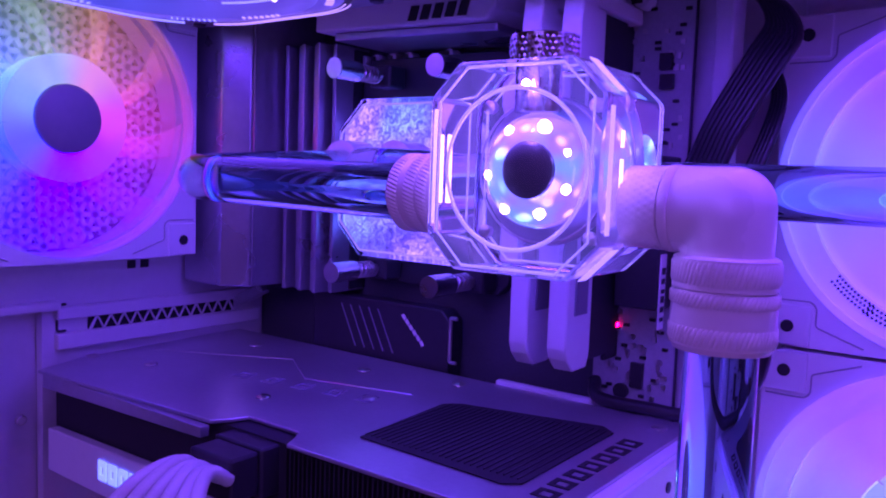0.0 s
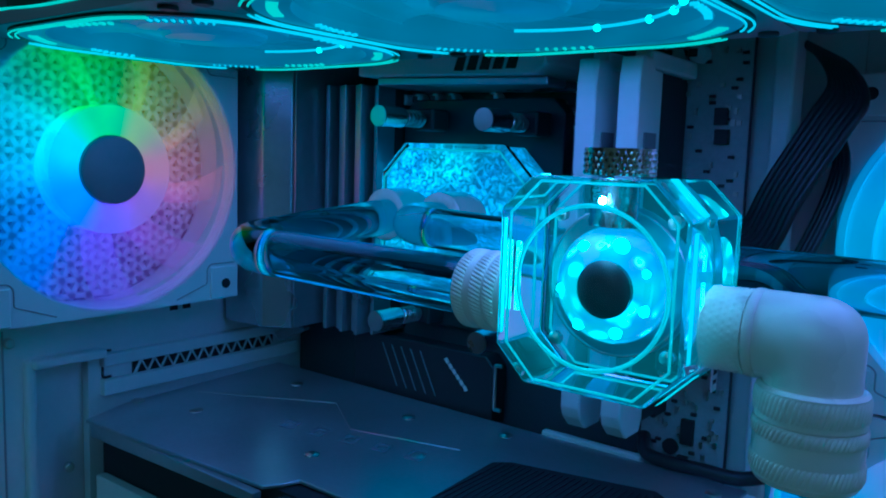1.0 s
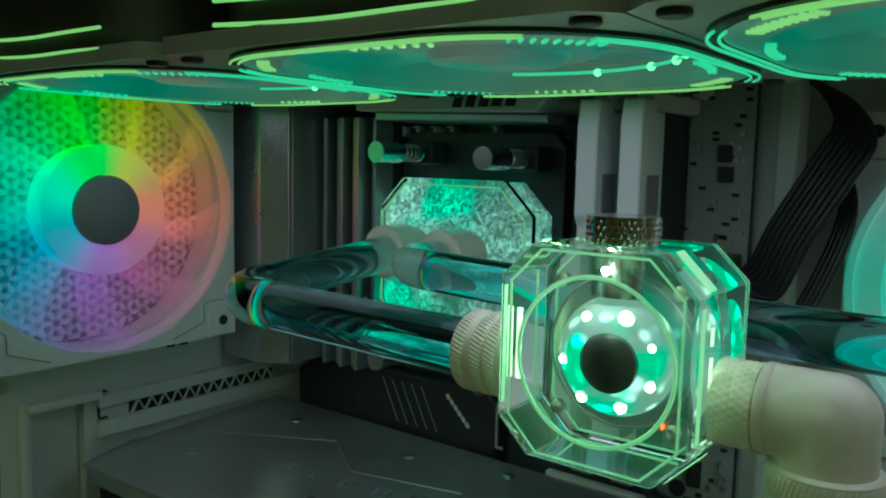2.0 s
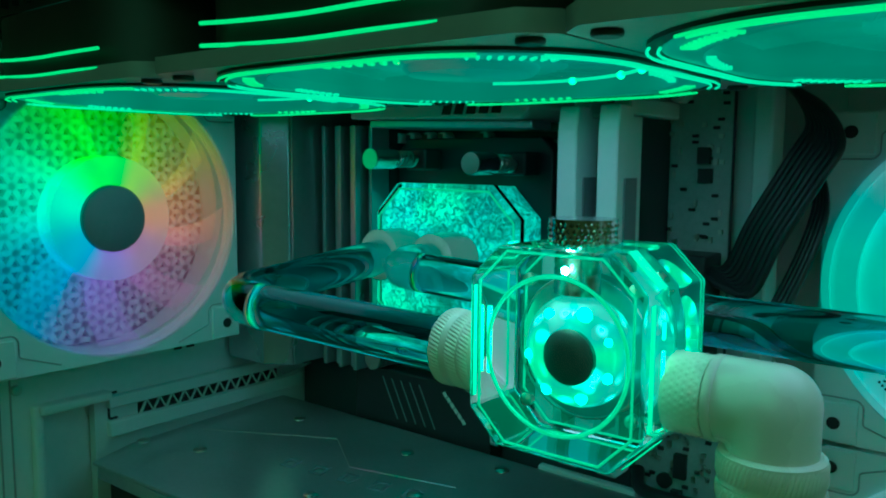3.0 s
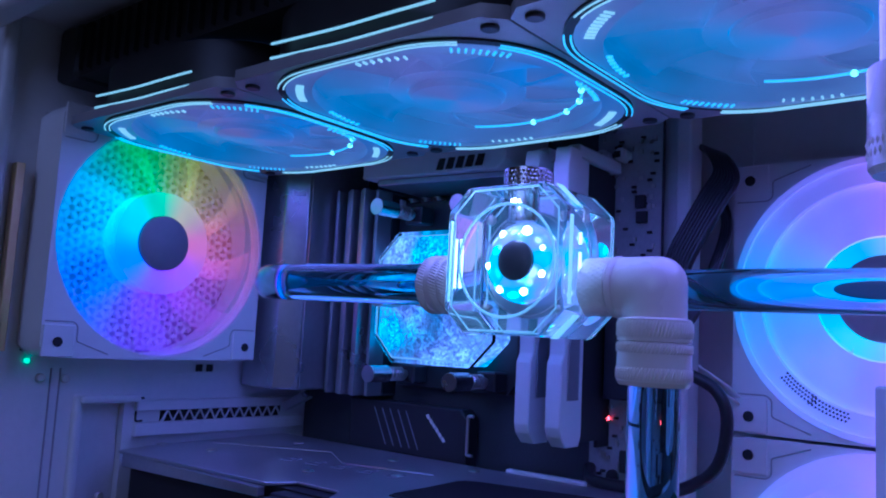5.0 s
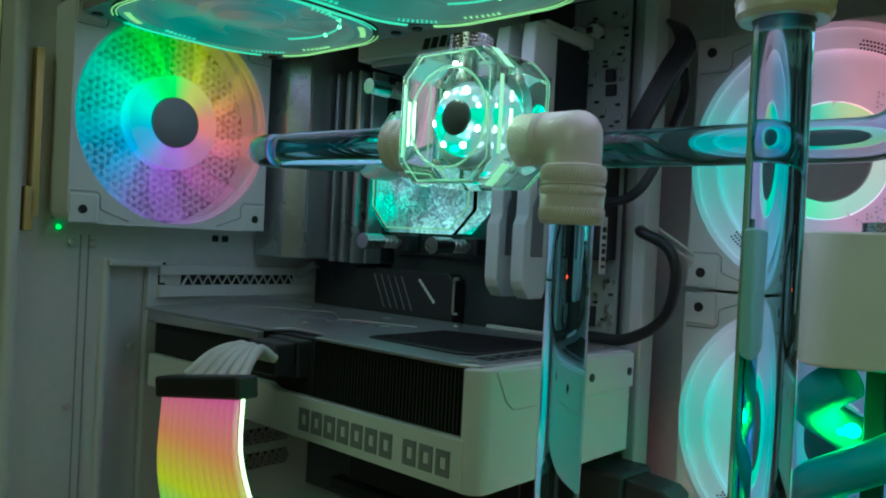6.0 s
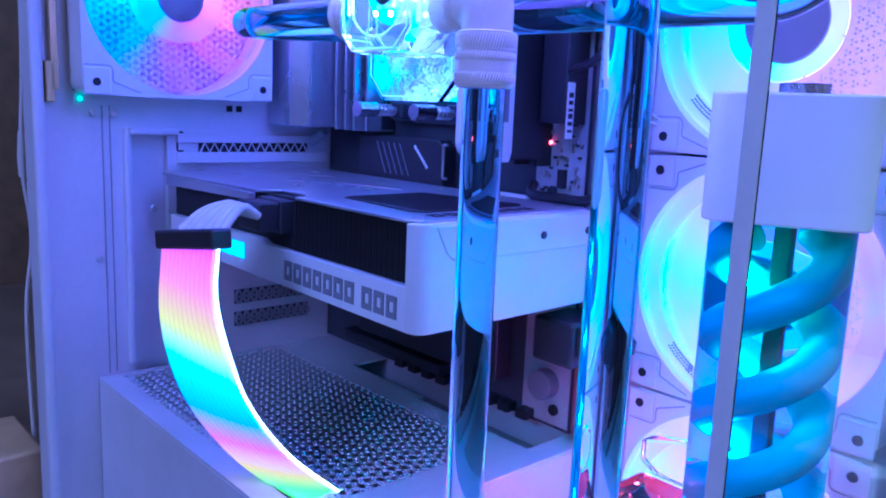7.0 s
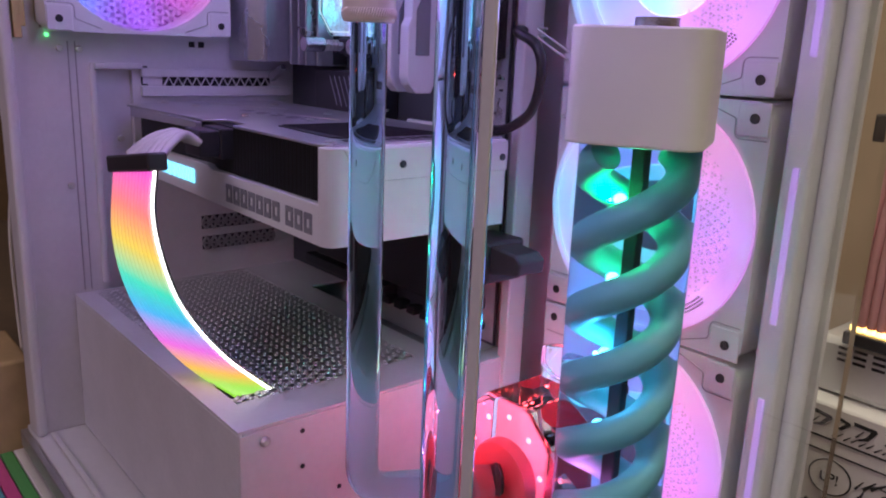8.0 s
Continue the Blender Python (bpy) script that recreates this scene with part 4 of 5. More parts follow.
part("core", box(-0.2860, -0.0480, 0.2075, 0.3120, 0.2600, 0.3026), DARK, gpu)
part("vent_window", prism([(-0.1215, 0.2235), (-0.0650, 0.2205), (-0.0600, 0.2245), (-0.0600, 0.2860), (-0.0660, 0.2905), (-0.1190, 0.2785), (-0.1245, 0.2735)], 0.3046, 0.3051, "z"), DARK, gpu, "black flow-through window")
for k in range(26):
    part("window_fin", box(-0.1215 + k * 0.00235, -0.1211 + k * 0.00235, 0.2260, 0.2755 + k * 0.0004, 0.3051, 0.3055), BLACK, gpu)
part("side_band", prism([(-0.2830, 0.2590), (-0.0440, 0.2568), (-0.0440, 0.2768), (-0.1620, 0.2768), (-0.1680, 0.2790), (-0.2830, 0.2775)], 0.2022, 0.2070, "y", 0.0006), FANWHITE, gpu, "white lower side band")
bm = bmesh.new()
out = [(-0.0462, 0.2024)] + [(-0.0445 + 0.0072 * math.sin(a), 0.2096 - 0.0072 * math.cos(a)) for a in (math.pi / 2 * k / 8 for k in range(9))] + [(-0.0385, 0.3150), (-0.0445, 0.3150), (-0.0462, 0.3120)]
part("end_cap", prism(out, 0.2566, 0.3034, "z", 0.0007), FANWHITE, gpu, "white end cap with rounded corner")
pl = part("end_plate", prism([(0.2110, 0.3025), (0.3145, 0.3025), (0.3145, 0.2868), (0.2225, 0.2868), (0.2175, 0.2905)], -0.0384, -0.0368, "x", 0.0004), FANWHITE, gpu)
for yy in (0.2445, 0.2777, 0.3105):
    part("screw", lathe((0, yy, 0.2942), "x", [(0.0019, -0.0369), (0.0019, -0.0363), (0.0009, -0.0360)], 16), BLACK, pl)
for k in range(46):
    part("fin", box(-0.1365 + k * 0.00196, -0.1359 + k * 0.00196, 0.2045, 0.2078, 0.2772, 0.3022), BLACK if k % 2 else RADI, gpu)
part("fin_backing", box(-0.172, -0.0468, 0.2070, 0.2074, 0.2770, 0.3026), DARK, gpu)
for k, (w, gap) in enumerate(((1, 0), (1, 0), (1, 0), (1, 0), (1, 0), (1, 0), (1, 0), (1, 1), (1, 0), (1, 0))):
    x0 = -0.1420 + k * 0.0089 + (0.0045 if k > 6 else 0)
    z0 = 0.2618 - 0.0006 * k / 9
    part("lettering", open_mark([(x0, z0), (x0 + 0.0070, z0), (x0 + 0.0070, z0 + 0.0100), (x0, z0 + 0.0100)], 0.0019, 0.2016, 0.2021, "y"), GREYTXT, gpu)
for k in range(8):
    x0 = -0.2420 + k * 0.0073
    part("lit_lettering", open_mark([(x0, 0.2655), (x0 + 0.0055, 0.2655), (x0 + 0.0055, 0.2735), (x0, 0.2735)], 0.0016, 0.2014, 0.2021, "y"), LOGOGLOW, gpu, "cyan glowing lettering")
for k in range(5):
    x0 = -0.2150 + k * 0.0155
    part("backplate_lettering", open_mark([(x0, 0.246 + 0.0022 * k), (x0 + 0.0070, 0.2471 + 0.0022 * k), (x0 + 0.0045, 0.2556 + 0.0022 * k), (x0 - 0.0025, 0.2545 + 0.0022 * k)], 0.0018, 0.3046, 0.3048, "z"), GREYTXT, gpu)
for k in range(7):
    y0 = 0.2200 + k * 0.0095
    part("backplate_lettering", open_mark([(-0.0550, y0), (-0.0480, y0), (-0.0480, y0 + 0.0065), (-0.0550, y0 + 0.0065)], 0.0016, 0.3046, 0.3048, "z"), INK, gpu)
for xx, yy in ((-0.2558, 0.2928), (-0.2566, 0.2347), (-0.1825, 0.2926), (-0.1811, 0.2337), (-0.2870, 0.2250), (-0.1500, 0.2600), (-0.0505, 0.2120), (-0.0505, 0.3040), (-0.138, 0.3030)):
    part("backplate_screw", lathe((xx, yy, 0), "z", [(0.0030, 0.3045), (0.0030, 0.3050), (0.0016, 0.3056)], 18), NICKEL, gpu)
part("engraved_line", sweep([(-0.2800, 0.2520, 0.3046), (-0.2200, 0.2850, 0.3046), (-0.1900, 0.2640, 0.3046), (-0.1420, 0.2760, 0.3046)], 0.0003, 6), NICKEL, gpu)
part("support_bar", box(-0.128, -0.083, 0.3155, 0.3195, 0.3000, 0.3060, 0.0008), FANWHITE, gpu)
part("power_socket", box(-0.1660, -0.1420, 0.1995, 0.2140, 0.2850, 0.3018, 0.0008), BLACK, gpu)
part("slot_bracket", box(-0.2948, -0.2922, 0.232, 0.320, 0.2580, 0.3020), NICKEL, gpu)
for xx in (-0.235, -0.155, -0.085):
    part("cooling_fan", cyl((xx, 0.262, 0), 0.040, 0.2560, 0.2598, "z", 40, 0.001), BLACK, gpu)

# ---- lit power cable ----
cable = thing("power_cable", (-0.10, 0.17, 0.1742), "power cable with a rainbow light-guide ribbon plugged into the card", "cable")
part("plug", box(-0.1640, -0.1430, 0.1880, 0.1994, 0.2865, 0.3010, 0.001), BLACK, cable)
for k in range(6):
    dx = (k - 2.5) * 0.0036
    pts = curve([(-0.1535 + dx, 0.1885, 0.2945), (-0.1520 + dx, 0.1795, 0.2985 + 0.001 * (k % 2)), (-0.1480 + dx * 1.6, 0.168, 0.2955), (-0.1440 + dx * 2.2, 0.1570, 0.2870)], 6)
    part("wire", sweep(pts, 0.0023, 8), WIREW, cable, "white sleeved wire")
# left and right edge of the ribbon, from the comb down to the cover
LEFT = curve([(-0.1740, 0.153, 0.2800), (-0.1645, 0.147, 0.2480), (-0.1480, 0.146, 0.2230), (-0.1330, 0.152, 0.2020), (-0.1180, 0.166, 0.1810), (-0.0900, 0.180, 0.1700)], 8)
RIGHT = curve([(-0.1145, 0.153, 0.2872), (-0.1065, 0.148, 0.2660), (-0.0920, 0.147, 0.2440), (-0.0890, 0.155, 0.2210), (-0.0890, 0.175, 0.1930), (-0.0785, 0.199, 0.1700)], 8)
part("comb", place(box(-0.0315, 0.0315, -0.0050, 0.0050, -0.0045, 0.0045, 0.0012), pose(-0.1435, 0.1535, 0.2860, 0, -8.5, 0)), BLACK, cable, "black cable comb")
for k in range(12):
    f = (k + 0.3) / 12.2
    pts = [a.lerp(b, f) for a, b in zip(LEFT, RIGHT)]
    part("light_guide", sweep(pts, 0.0016, 8), RIBBON, cable, "glowing rainbow light guide")
part("edge_guide", sweep([p + Vector((0.0012, -0.0008, 0)) for p in RIGHT], 0.00075, 8), glow("edge_light", (1, .9, .95), 1.8), cable, "bright white edge light")
# Sheet added behind the ribbon so that its gaps read as dark lines.
back = bmesh.new()
rows = [[back.verts.new(a.lerp(c, f) + Vector((0, 0.0016 + dy, 0))) for f, dy in ((0.02, 0), (0.96, 0), (0.96, 0.0008), (0.02, 0.0008))] for a, c in zip(LEFT, RIGHT)]
for a, c in zip(rows, rows[1:]):
    for k in range(4):
        back.faces.new((a[k], a[(k + 1) % 4], c[(k + 1) % 4], c[k]))
bmesh.ops.recalc_face_normals(back, faces=back.faces)
part("gap_sheet", back, GAPDARK, cable, "black sheet added behind the light guides to darken their gaps")
b = sweep([a.lerp(c, 0.62) + Vector((0, 0.003, 0)) for a, c in zip(LEFT[5:], RIGHT[5:])], 0.0012, 6)
part("backing", b, BLACK, cable)

# ---- loop of tubes, fittings and the clear block ----
R = 0.0074


def tube(name, pts, label):
    p = [Vector(q) for q in pts]
    root = thing(name, p[0], label, "tube", "coolant tubes")
    part("filled_tube", sweep(p, R, 28), TUBE, root, shadow=False)
    for a, b in ((p[0], p[1]), (p[-1], p[-2])):
        d = (b - a).normalized()
        ring = [a + d * 0.0006, a + d * 0.0016]
        part("seal_ring", sweep(ring, R + 0.0004, 24), RUBBER, root, "black seal ring")
    return root


tube("coolant_tube", bend([(-0.0800, 0.1945, 0.3868), (-0.1780, 0.1935, 0.3885), (-0.1900, 0.2880, 0.3945)], 0.020), "clear coolant tube bent back to the processor block")
tube("coolant_tube", bend([(-0.1610, 0.2880, 0.3945), (-0.1610, 0.2570, 0.3945), (-0.05, 0.2560, 0.3905), (0.0860, 0.2550, 0.3895), (0.1010, 0.2800, 0.4810)], 0.016), "clear coolant tube running across to the radiator")
tube("coolant_tube", bend([(0.0012, 0.1970, 0.3600), (0.0008, 0.1973, 0.1530), (0.0300, 0.2555, 0.1530)], 0.014), "clear upright coolant tube bent towards the pump")
tube("coolant_tube", [(0.0707, 0.1834, 0.412 - 0.026 * k) for k in range(12)], "clear upright coolant tube under the radiator")

fit2 = thing("tube_fitting", (0.0707, 0.1834, 0.404), "ivory compression fitting under the radiator", "fitting")
part("collar", lathe((0.0707, 0.1834, 0), "z", [(0.0090, 0.4560), (0.0090, 0.4360), (0.0118, 0.4355), (0.0118, 0.4120), (0.0108, 0.4105)], 40), IVORY, fit2)
part("grip_ring", knurl((0.0707, 0.1834, 0), "z", 0.0122, 0.4140, 0.4190, 44, 2), IVORY, fit2)

elbow = thing("elbow_fitting", (0.0008, 0.1970, 0.358), "glossy ivory ninety-degree elbow fitting with knurled rings", "fitting")
part("elbow", elbow_body((0.0010, 0.1970, 0.3862), 0.0090, 0.0114, 0.0096, 0.0080), IVORY, elbow)
part("flange", lathe((0, 0.1965, 0.3862), "x", [(0.0086, -0.0112), (0.0092, -0.0108), (0.0092, -0.0094), (0.0088, -0.0090)], 44), IVORY, elbow)
part("side_collar", knurl((0, 0.1960, 0.3862), "x", 0.0090, -0.0205, -0.0112, 34, 7), IVORY, elbow, "knurled collar")
c = (0.0010, 0.1970, 0)
part("nut", lathe(c, "z", [(0.0096, 0.3772), (0.0105, 0.3767), (0.0105, 0.3706), (0.0100, 0.3705), (0.0100, 0.3703), (0.0105, 0.3702), (0.0105, 0.3592), (0.0098, 0.3580), (0.0080, 0.3578)], 44), IVORY, elbow)
for h0, h1 in ((0.3714, 0.3764), (0.3671, 0.3700), (0.3595, 0.3633)):
    part("grip_ring", twill(c, "z", 0.01082, h0, h1, 64), IVORY, elbow, "ring with slanted grip ridges")

left = thing("tube_fitting", (-0.0768, 0.1950, 0.376), "ivory compression fitting with knurled rings on the clear block", "fitting")
c = (0, 0.1948, 0.3868)
part("collar", lathe(c, "x", [(0.0080, -0.0815), (0.0092, -0.0812), (0.0098, -0.0804), (0.0098, -0.0640), (0.0090, -0.0630)], 44), IVORY, left)
for h0, h1 in ((-0.0806, -0.0772), (-0.0752, -0.0718), (-0.0712, -0.0680)):
    part("grip_ring", twill(c, "x", 0.01018, h0, h1, 60), IVORY, left)

# Stronger emission for the brightest gleam along the block's edges.
CHAMFER_HOT = glow("edge_painted_gleam", (0.85, 0.82, 0.92), 2.2)
block = thing("flow_indicator", (-0.0395, 0.1950, 0.3702), "clear acrylic flow indicator block glowing from within", "flow indicator")
bx0, bx1, bz0, bz1 = -0.0626, -0.0190, 0.3702, 0.4166
part("body", prism(octagon(bx0, bx1, bz0, bz1, 0.0076), 0.1790, 0.2105, "y", 0.0007), ACRYL, block, "clear acrylic body with clipped corners", shadow=False)
# Groove lines and ring glow by themselves, imitating light guided through acrylic.
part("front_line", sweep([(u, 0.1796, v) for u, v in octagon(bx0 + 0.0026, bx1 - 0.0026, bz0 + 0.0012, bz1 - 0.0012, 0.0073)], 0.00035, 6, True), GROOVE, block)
# Thin strips on the sides and corners carry the painted edge glow.
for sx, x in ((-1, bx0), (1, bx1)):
    part("lit_bevel", box(x - 0.0001, x + 0.0001, 0.1815, 0.1835, bz0 + 0.010, bz1 - 0.010), CHAMFER, block, "frosted bevel with its edge glow put in as emission")
    for sz, z in ((-1, bz0), (1, bz1)):
        o = Vector((sx, 0, sz)).normalized() * 0.0002
        p0, p1 = Vector((x, 0, z - sz * 0.0071)) + o, Vector((x - sx * 0.0071, 0, z)) + o
        q = bmesh.new()
        vs = [q.verts.new((a.x, y, a.z)) for a, y in ((p0, 0.1845), (p1, 0.1845), (p1, 0.1885), (p0, 0.1885))]
        q.faces.new(vs)
        ext = bmesh.ops.extrude_face_region(q, geom=list(q.faces))
        bmesh.ops.translate(q, verts=[g for g in ext["geom"] if isinstance(g, bmesh.types.BMVert)], vec=o)
        part("lit_bevel", q, CHAMFER, block, "frosted bevel with its edge glow put in as emission")
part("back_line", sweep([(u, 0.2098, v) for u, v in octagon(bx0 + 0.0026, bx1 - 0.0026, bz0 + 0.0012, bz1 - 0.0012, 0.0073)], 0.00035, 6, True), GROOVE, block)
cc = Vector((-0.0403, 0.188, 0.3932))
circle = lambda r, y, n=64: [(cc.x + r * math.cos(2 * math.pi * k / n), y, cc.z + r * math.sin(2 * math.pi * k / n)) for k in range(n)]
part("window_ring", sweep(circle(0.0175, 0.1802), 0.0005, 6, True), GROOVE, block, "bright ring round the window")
part("chamber_ring", sweep(circle(0.0165, 0.1990), 0.0003, 6, True), NICKEL, block)
part("chamber_back", cyl((cc.x, 0, cc.z), 0.0172, 0.2030, 0.2036, "y", 48), ALU, block)
b = bmesh.new()
bmesh.ops.create_uvsphere(b, u_segments=40, v_segments=20, radius=0.0130, matrix=Matrix.Translation((cc.x + 0.001, 0.1945, cc.z)) @ AXES["y"])
# LED glints on this ball are painted by its emission pattern.
part("rotor", b, ROTOR, block, "polished rotor with LED glints painted in as glowing blotches")
part("rotor_hub", lathe((cc.x + 0.0026, 0, cc.z), "y", [(0.0024, 0.1806), (0.0050, 0.1811), (0.0062, 0.1824), (0.0064, 0.1900)], 36), BLACK, block, "dark rotor hub")
for a, rr, big in ((66, 0.0100, 0.0017), (118, 0.0096, 0.0012), (188, 0.0096, 0.0011), (240, 0.0100, 0.0013), (292, 0.0100, 0.0014), (338, 0.0104, 0.0012), (22, 0.0104, 0.0009)):
    b = bmesh.new()
    c, s_ = math.cos(radians(a)), math.sin(radians(a))
    yy = 0.1945 - math.sqrt(0.0130 ** 2 - rr ** 2)
    bmesh.ops.create_icosphere(b, subdivisions=2, radius=big, matrix=Matrix.Translation((cc.x + 0.001 + rr * c, yy, cc.z + rr * s_)))
    part("led", b, LEDW, block, "bright light")
# Added glowing sheet imitates LED light spread through the acrylic.
part("fill_glow_film", prism(octagon(bx0 + 0.0006, bx1 - 0.0006, bz0 + 0.0006, bz1 - 0.0006, 0.0075), 0.2108, 0.2111, "y"), BLOCKFILM, block, "added film whose glow fills the clear block", shadow=False)
for u, v in ((-0.0135, 0.0145), (0.0135, 0.0145), (-0.0135, -0.0145), (0.0135, -0.0145)):
    part("screw", lathe((cc.x + u, 0, cc.z + v), "y", [(0.0016, 0.1985), (0.0016, 0.1960), (0.0008, 0.1955)], 14), NICKEL, block)
# Hot edge gleam of the block, put in as glowing rods.
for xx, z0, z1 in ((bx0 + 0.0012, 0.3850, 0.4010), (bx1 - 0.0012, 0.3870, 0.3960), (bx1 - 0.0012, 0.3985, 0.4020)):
    part("led", sweep([(xx, 0.1890, z0 + (z1 - z0) * k / 6) for k in range(7)], 0.0007, 8), CHAMFER_HOT, block, "hot edge gleam put in as emission")
part("filler_thread", knurl((-0.0396, 0.1925, 0), "z", 0.0056, 0.4060, 0.4165, 20, 5), CHROME, block)
part("filler_cap", knurl((-0.0396, 0.1900, 0), "z", 0.0079, 0.4170, 0.4222, 34, 4), CHROME, block, "knurled steel filler cap")
part("cap_top", cyl((-0.0396, 0.1900, 0), 0.0077, 0.4222, 0.4228, "z", 36), CHROME, block)

# ---- reservoir and pump ----
res = thing("reservoir", (0.0758, 0.281, 0.09), "clear cylinder reservoir with a frosted spiral and white cap", "reservoir")
rc = Vector((0.0733, 0.2792, 0))
bm = frame_ring(rounded(0.0262, 0.0085, 72), ring_points(0.0060, 72), 0.3162, 0.3600)
rims = [e for e in bm.edges if len(e.link_faces) == 2 and e.calc_face_angle(0) > 1.2 and all(v.co.xy.length > 0.02 for v in e.verts)]
bmesh.ops.bevel(bm, geom=rims, offset=0.0009, segments=3, affect="EDGES", profile=0.5)
part("cap", place(bm, pose(rc.x, rc.y, 0, 0, 0, 26)), FROST, res, "frosted white square cap with rounded corners")
part("cap_plug", knurl((rc.x + 0.002, rc.y, 0), "z", 0.0085, 0.3603, 0.3640, 34, 3), CHROME, res, "knurled steel plug")
b = lathe((rc.x, rc.y, 0), "z", [(0.0242, 0.1000), (0.0242, 0.3158)], 64)
part("cylinder", b, COOL, res, "clear acrylic cylinder", shadow=False)
for half in (0, 1):
    hel = []
    for k in range(220):
        z = 0.104 + 0.208 * k / 219
        a = 2 * math.pi * ((z - 0.3260) / 0.0620) + math.pi * half - 0.35
        hel.append((rc.x + 0.0168 * math.cos(a), rc.y + 0.0168 * math.sin(a), z))
    part("spiral", sweep(hel, 0.0070, 16), SPIRAL, res, "frosted white spiral tube")
part("light_rod", box(rc.x - 0.002, rc.x + 0.004, rc.y - 0.0020, rc.y + 0.0020, 0.101, 0.315, 0.0005), BLACK, res, "black light rod")
for k in range(6):
    z = 0.125 + k * 0.0335
    b = bmesh.new()
    bmesh.ops.create_icosphere(b, subdivisions=2, radius=0.0026, matrix=Matrix.Translation((rc.x - 0.0050, rc.y - 0.0022, z)))
    part("led", b, RODLED[k // 2], res, ("red light", "blue light", "green light")[k // 2])
part("base_collar", lathe((rc.x, rc.y, 0), "z", [(0.0310, 0.0840), (0.0310, 0.0990), (0.0300, 0.0999)], 56), ACRYL, res, "clear base collar")

pump = thing("pump", (0.030, 0.270, 0.0752), "clear pump top with red lights and a ribbed rotor", "pump")
part("housing", prism(octagon(0.004, 0.058, 0.110, 0.1935, 0.0140), 0.2560, 0.2920, "y", 0.0015), ACRYL, pump, "clear acrylic pump top", shadow=False)
part("rotor", lathe((0.026, 0, 0.150), "y", [(0.004, 0.2600), (0.018, 0.2605), (0.019, 0.2640), (0.019, 0.2720), (0.006, 0.2730)], 44), surface("rose_plastic", (0.70, 0.08, 0.11), 0.4), pump, "rose-tinted rotor")
for k in range(9):
    part("rib", lathe((0.016, 0, 0.142), "y", [(0.0100, 0.2480 + k * 0.0011), (0.0108, 0.2485 + k * 0.0011), (0.0100, 0.2490 + k * 0.0011)], 32), bpy.data.materials["rose_plastic"], pump)
for k in range(10):
    a = radians(20 + 34 * k)
    b = bmesh.new()
    bmesh.ops.create_icosphere(b, subdivisions=2, radius=0.0014, matrix=Matrix.Translation((0.031 + 0.0235 * math.cos(a), 0.2585, 0.152 + 0.0330 * math.sin(a))))
    part("led", b, LEDPINK, pump, "red light")
# Added red glowing sheet imitates LED light spread through the pump.
part("fill_glow_film", prism(octagon(0.0055, 0.0565, 0.1115, 0.1920, 0.0135), 0.2925, 0.2928, "y"), PUMPFILM, pump, "added film whose red glow fills the pump", shadow=False)
part("bracket", prism([(0.012, 0.205), (0.034, 0.211), (0.060, 0.201), (0.060, 0.190), (0.020, 0.190), (0.012, 0.195)], 0.2980, 0.3060, "y", 0.001), ACRYL, pump, "clear bracket", shadow=False)
part("motor", lathe((0.031, 0.275, 0), "z", [(0.024, 0.0753), (0.026, 0.0765), (0.026, 0.108), (0.024, 0.1095)], 40), BLACK, pump)

# ---- loose cables ----


def wires(name, path, n, r, pitch, label, axis=Vector((0, 0, 1))):
    root = thing(name, path[0], label, "cable")
    for k in range(n):
        o = axis * ((k - (n - 1) / 2) * pitch)
        part("wire", sweep(curve([Vector(p) + o * (1 if i else 0.7) for i, p in enumerate(path)], 7), r, 8), RUBBER, root)
    return root


wires("wire_bundle", [(-0.0580, 0.316, 0.395), (-0.046, 0.313, 0.3945), (-0.0375, 0.312, 0.412), (-0.0260, 0.314, 0.434), (-0.0215, 0.318, 0.4455), (-0.0290, 0.326, 0.4570), (-0.0430, 0.345, 0.4650)], 8, 0.0015, 0.0025, "flat bundle of black power wires to the board", Vector((0.62, -0.5, -0.35)).normalized())
wires("wire_bundle", [(-0.0600, 0.315, 0.372), (-0.0400, 0.310, 0.3760), (-0.0300, 0.312, 0.3900), (-0.0220, 0.320, 0.420), (-0.0310, 0.338, 0.440)], 4, 0.0012, 0.0022, "second bundle of black wires beside the board", Vector((0.6, -0.6, -0.3)).normalized())
lp = [(-0.0480, 0.345, 0.3600), (-0.0388, 0.318, 0.3596), (-0.0247, 0.318, 0.3526), (-0.0198, 0.318, 0.3398), (-0.0249, 0.318, 0.3196), (-0.0425, 0.317, 0.3082), (-0.0600, 0.316, 0.3072), (-0.0798, 0.316, 0.3075), (-0.0860, 0.324, 0.3120)]
solid("front_panel_cable", sweep(curve(lp, 8), 0.0027, 12), RUBBER, "thick black cable looping beside the motherboard", "cable", "", at=lp[0])
for o in (0.0, 0.004):
    lp = [(-0.0420, 0.344, 0.358 + o), (-0.0350, 0.330, 0.3570 + o), (-0.0240, 0.338, 0.3480 + o), (-0.0200, 0.360, 0.340)]
    solid("thin_wire", sweep(curve(lp, 6), 0.0006, 6), WIREW, "thin white wire behind the tray rail", "cable", "", "thin white wires", at=lp[0])

# ---- outside the case ----
wood = thing("wooden_block", (-0.40, 0.128, 0.04), "pale pine block standing beside the case", "wood block")
part("block", box(-0.400, -0.3270, 0.104, 0.1335, 0.0402, 0.121, 0.002), WOOD, wood)
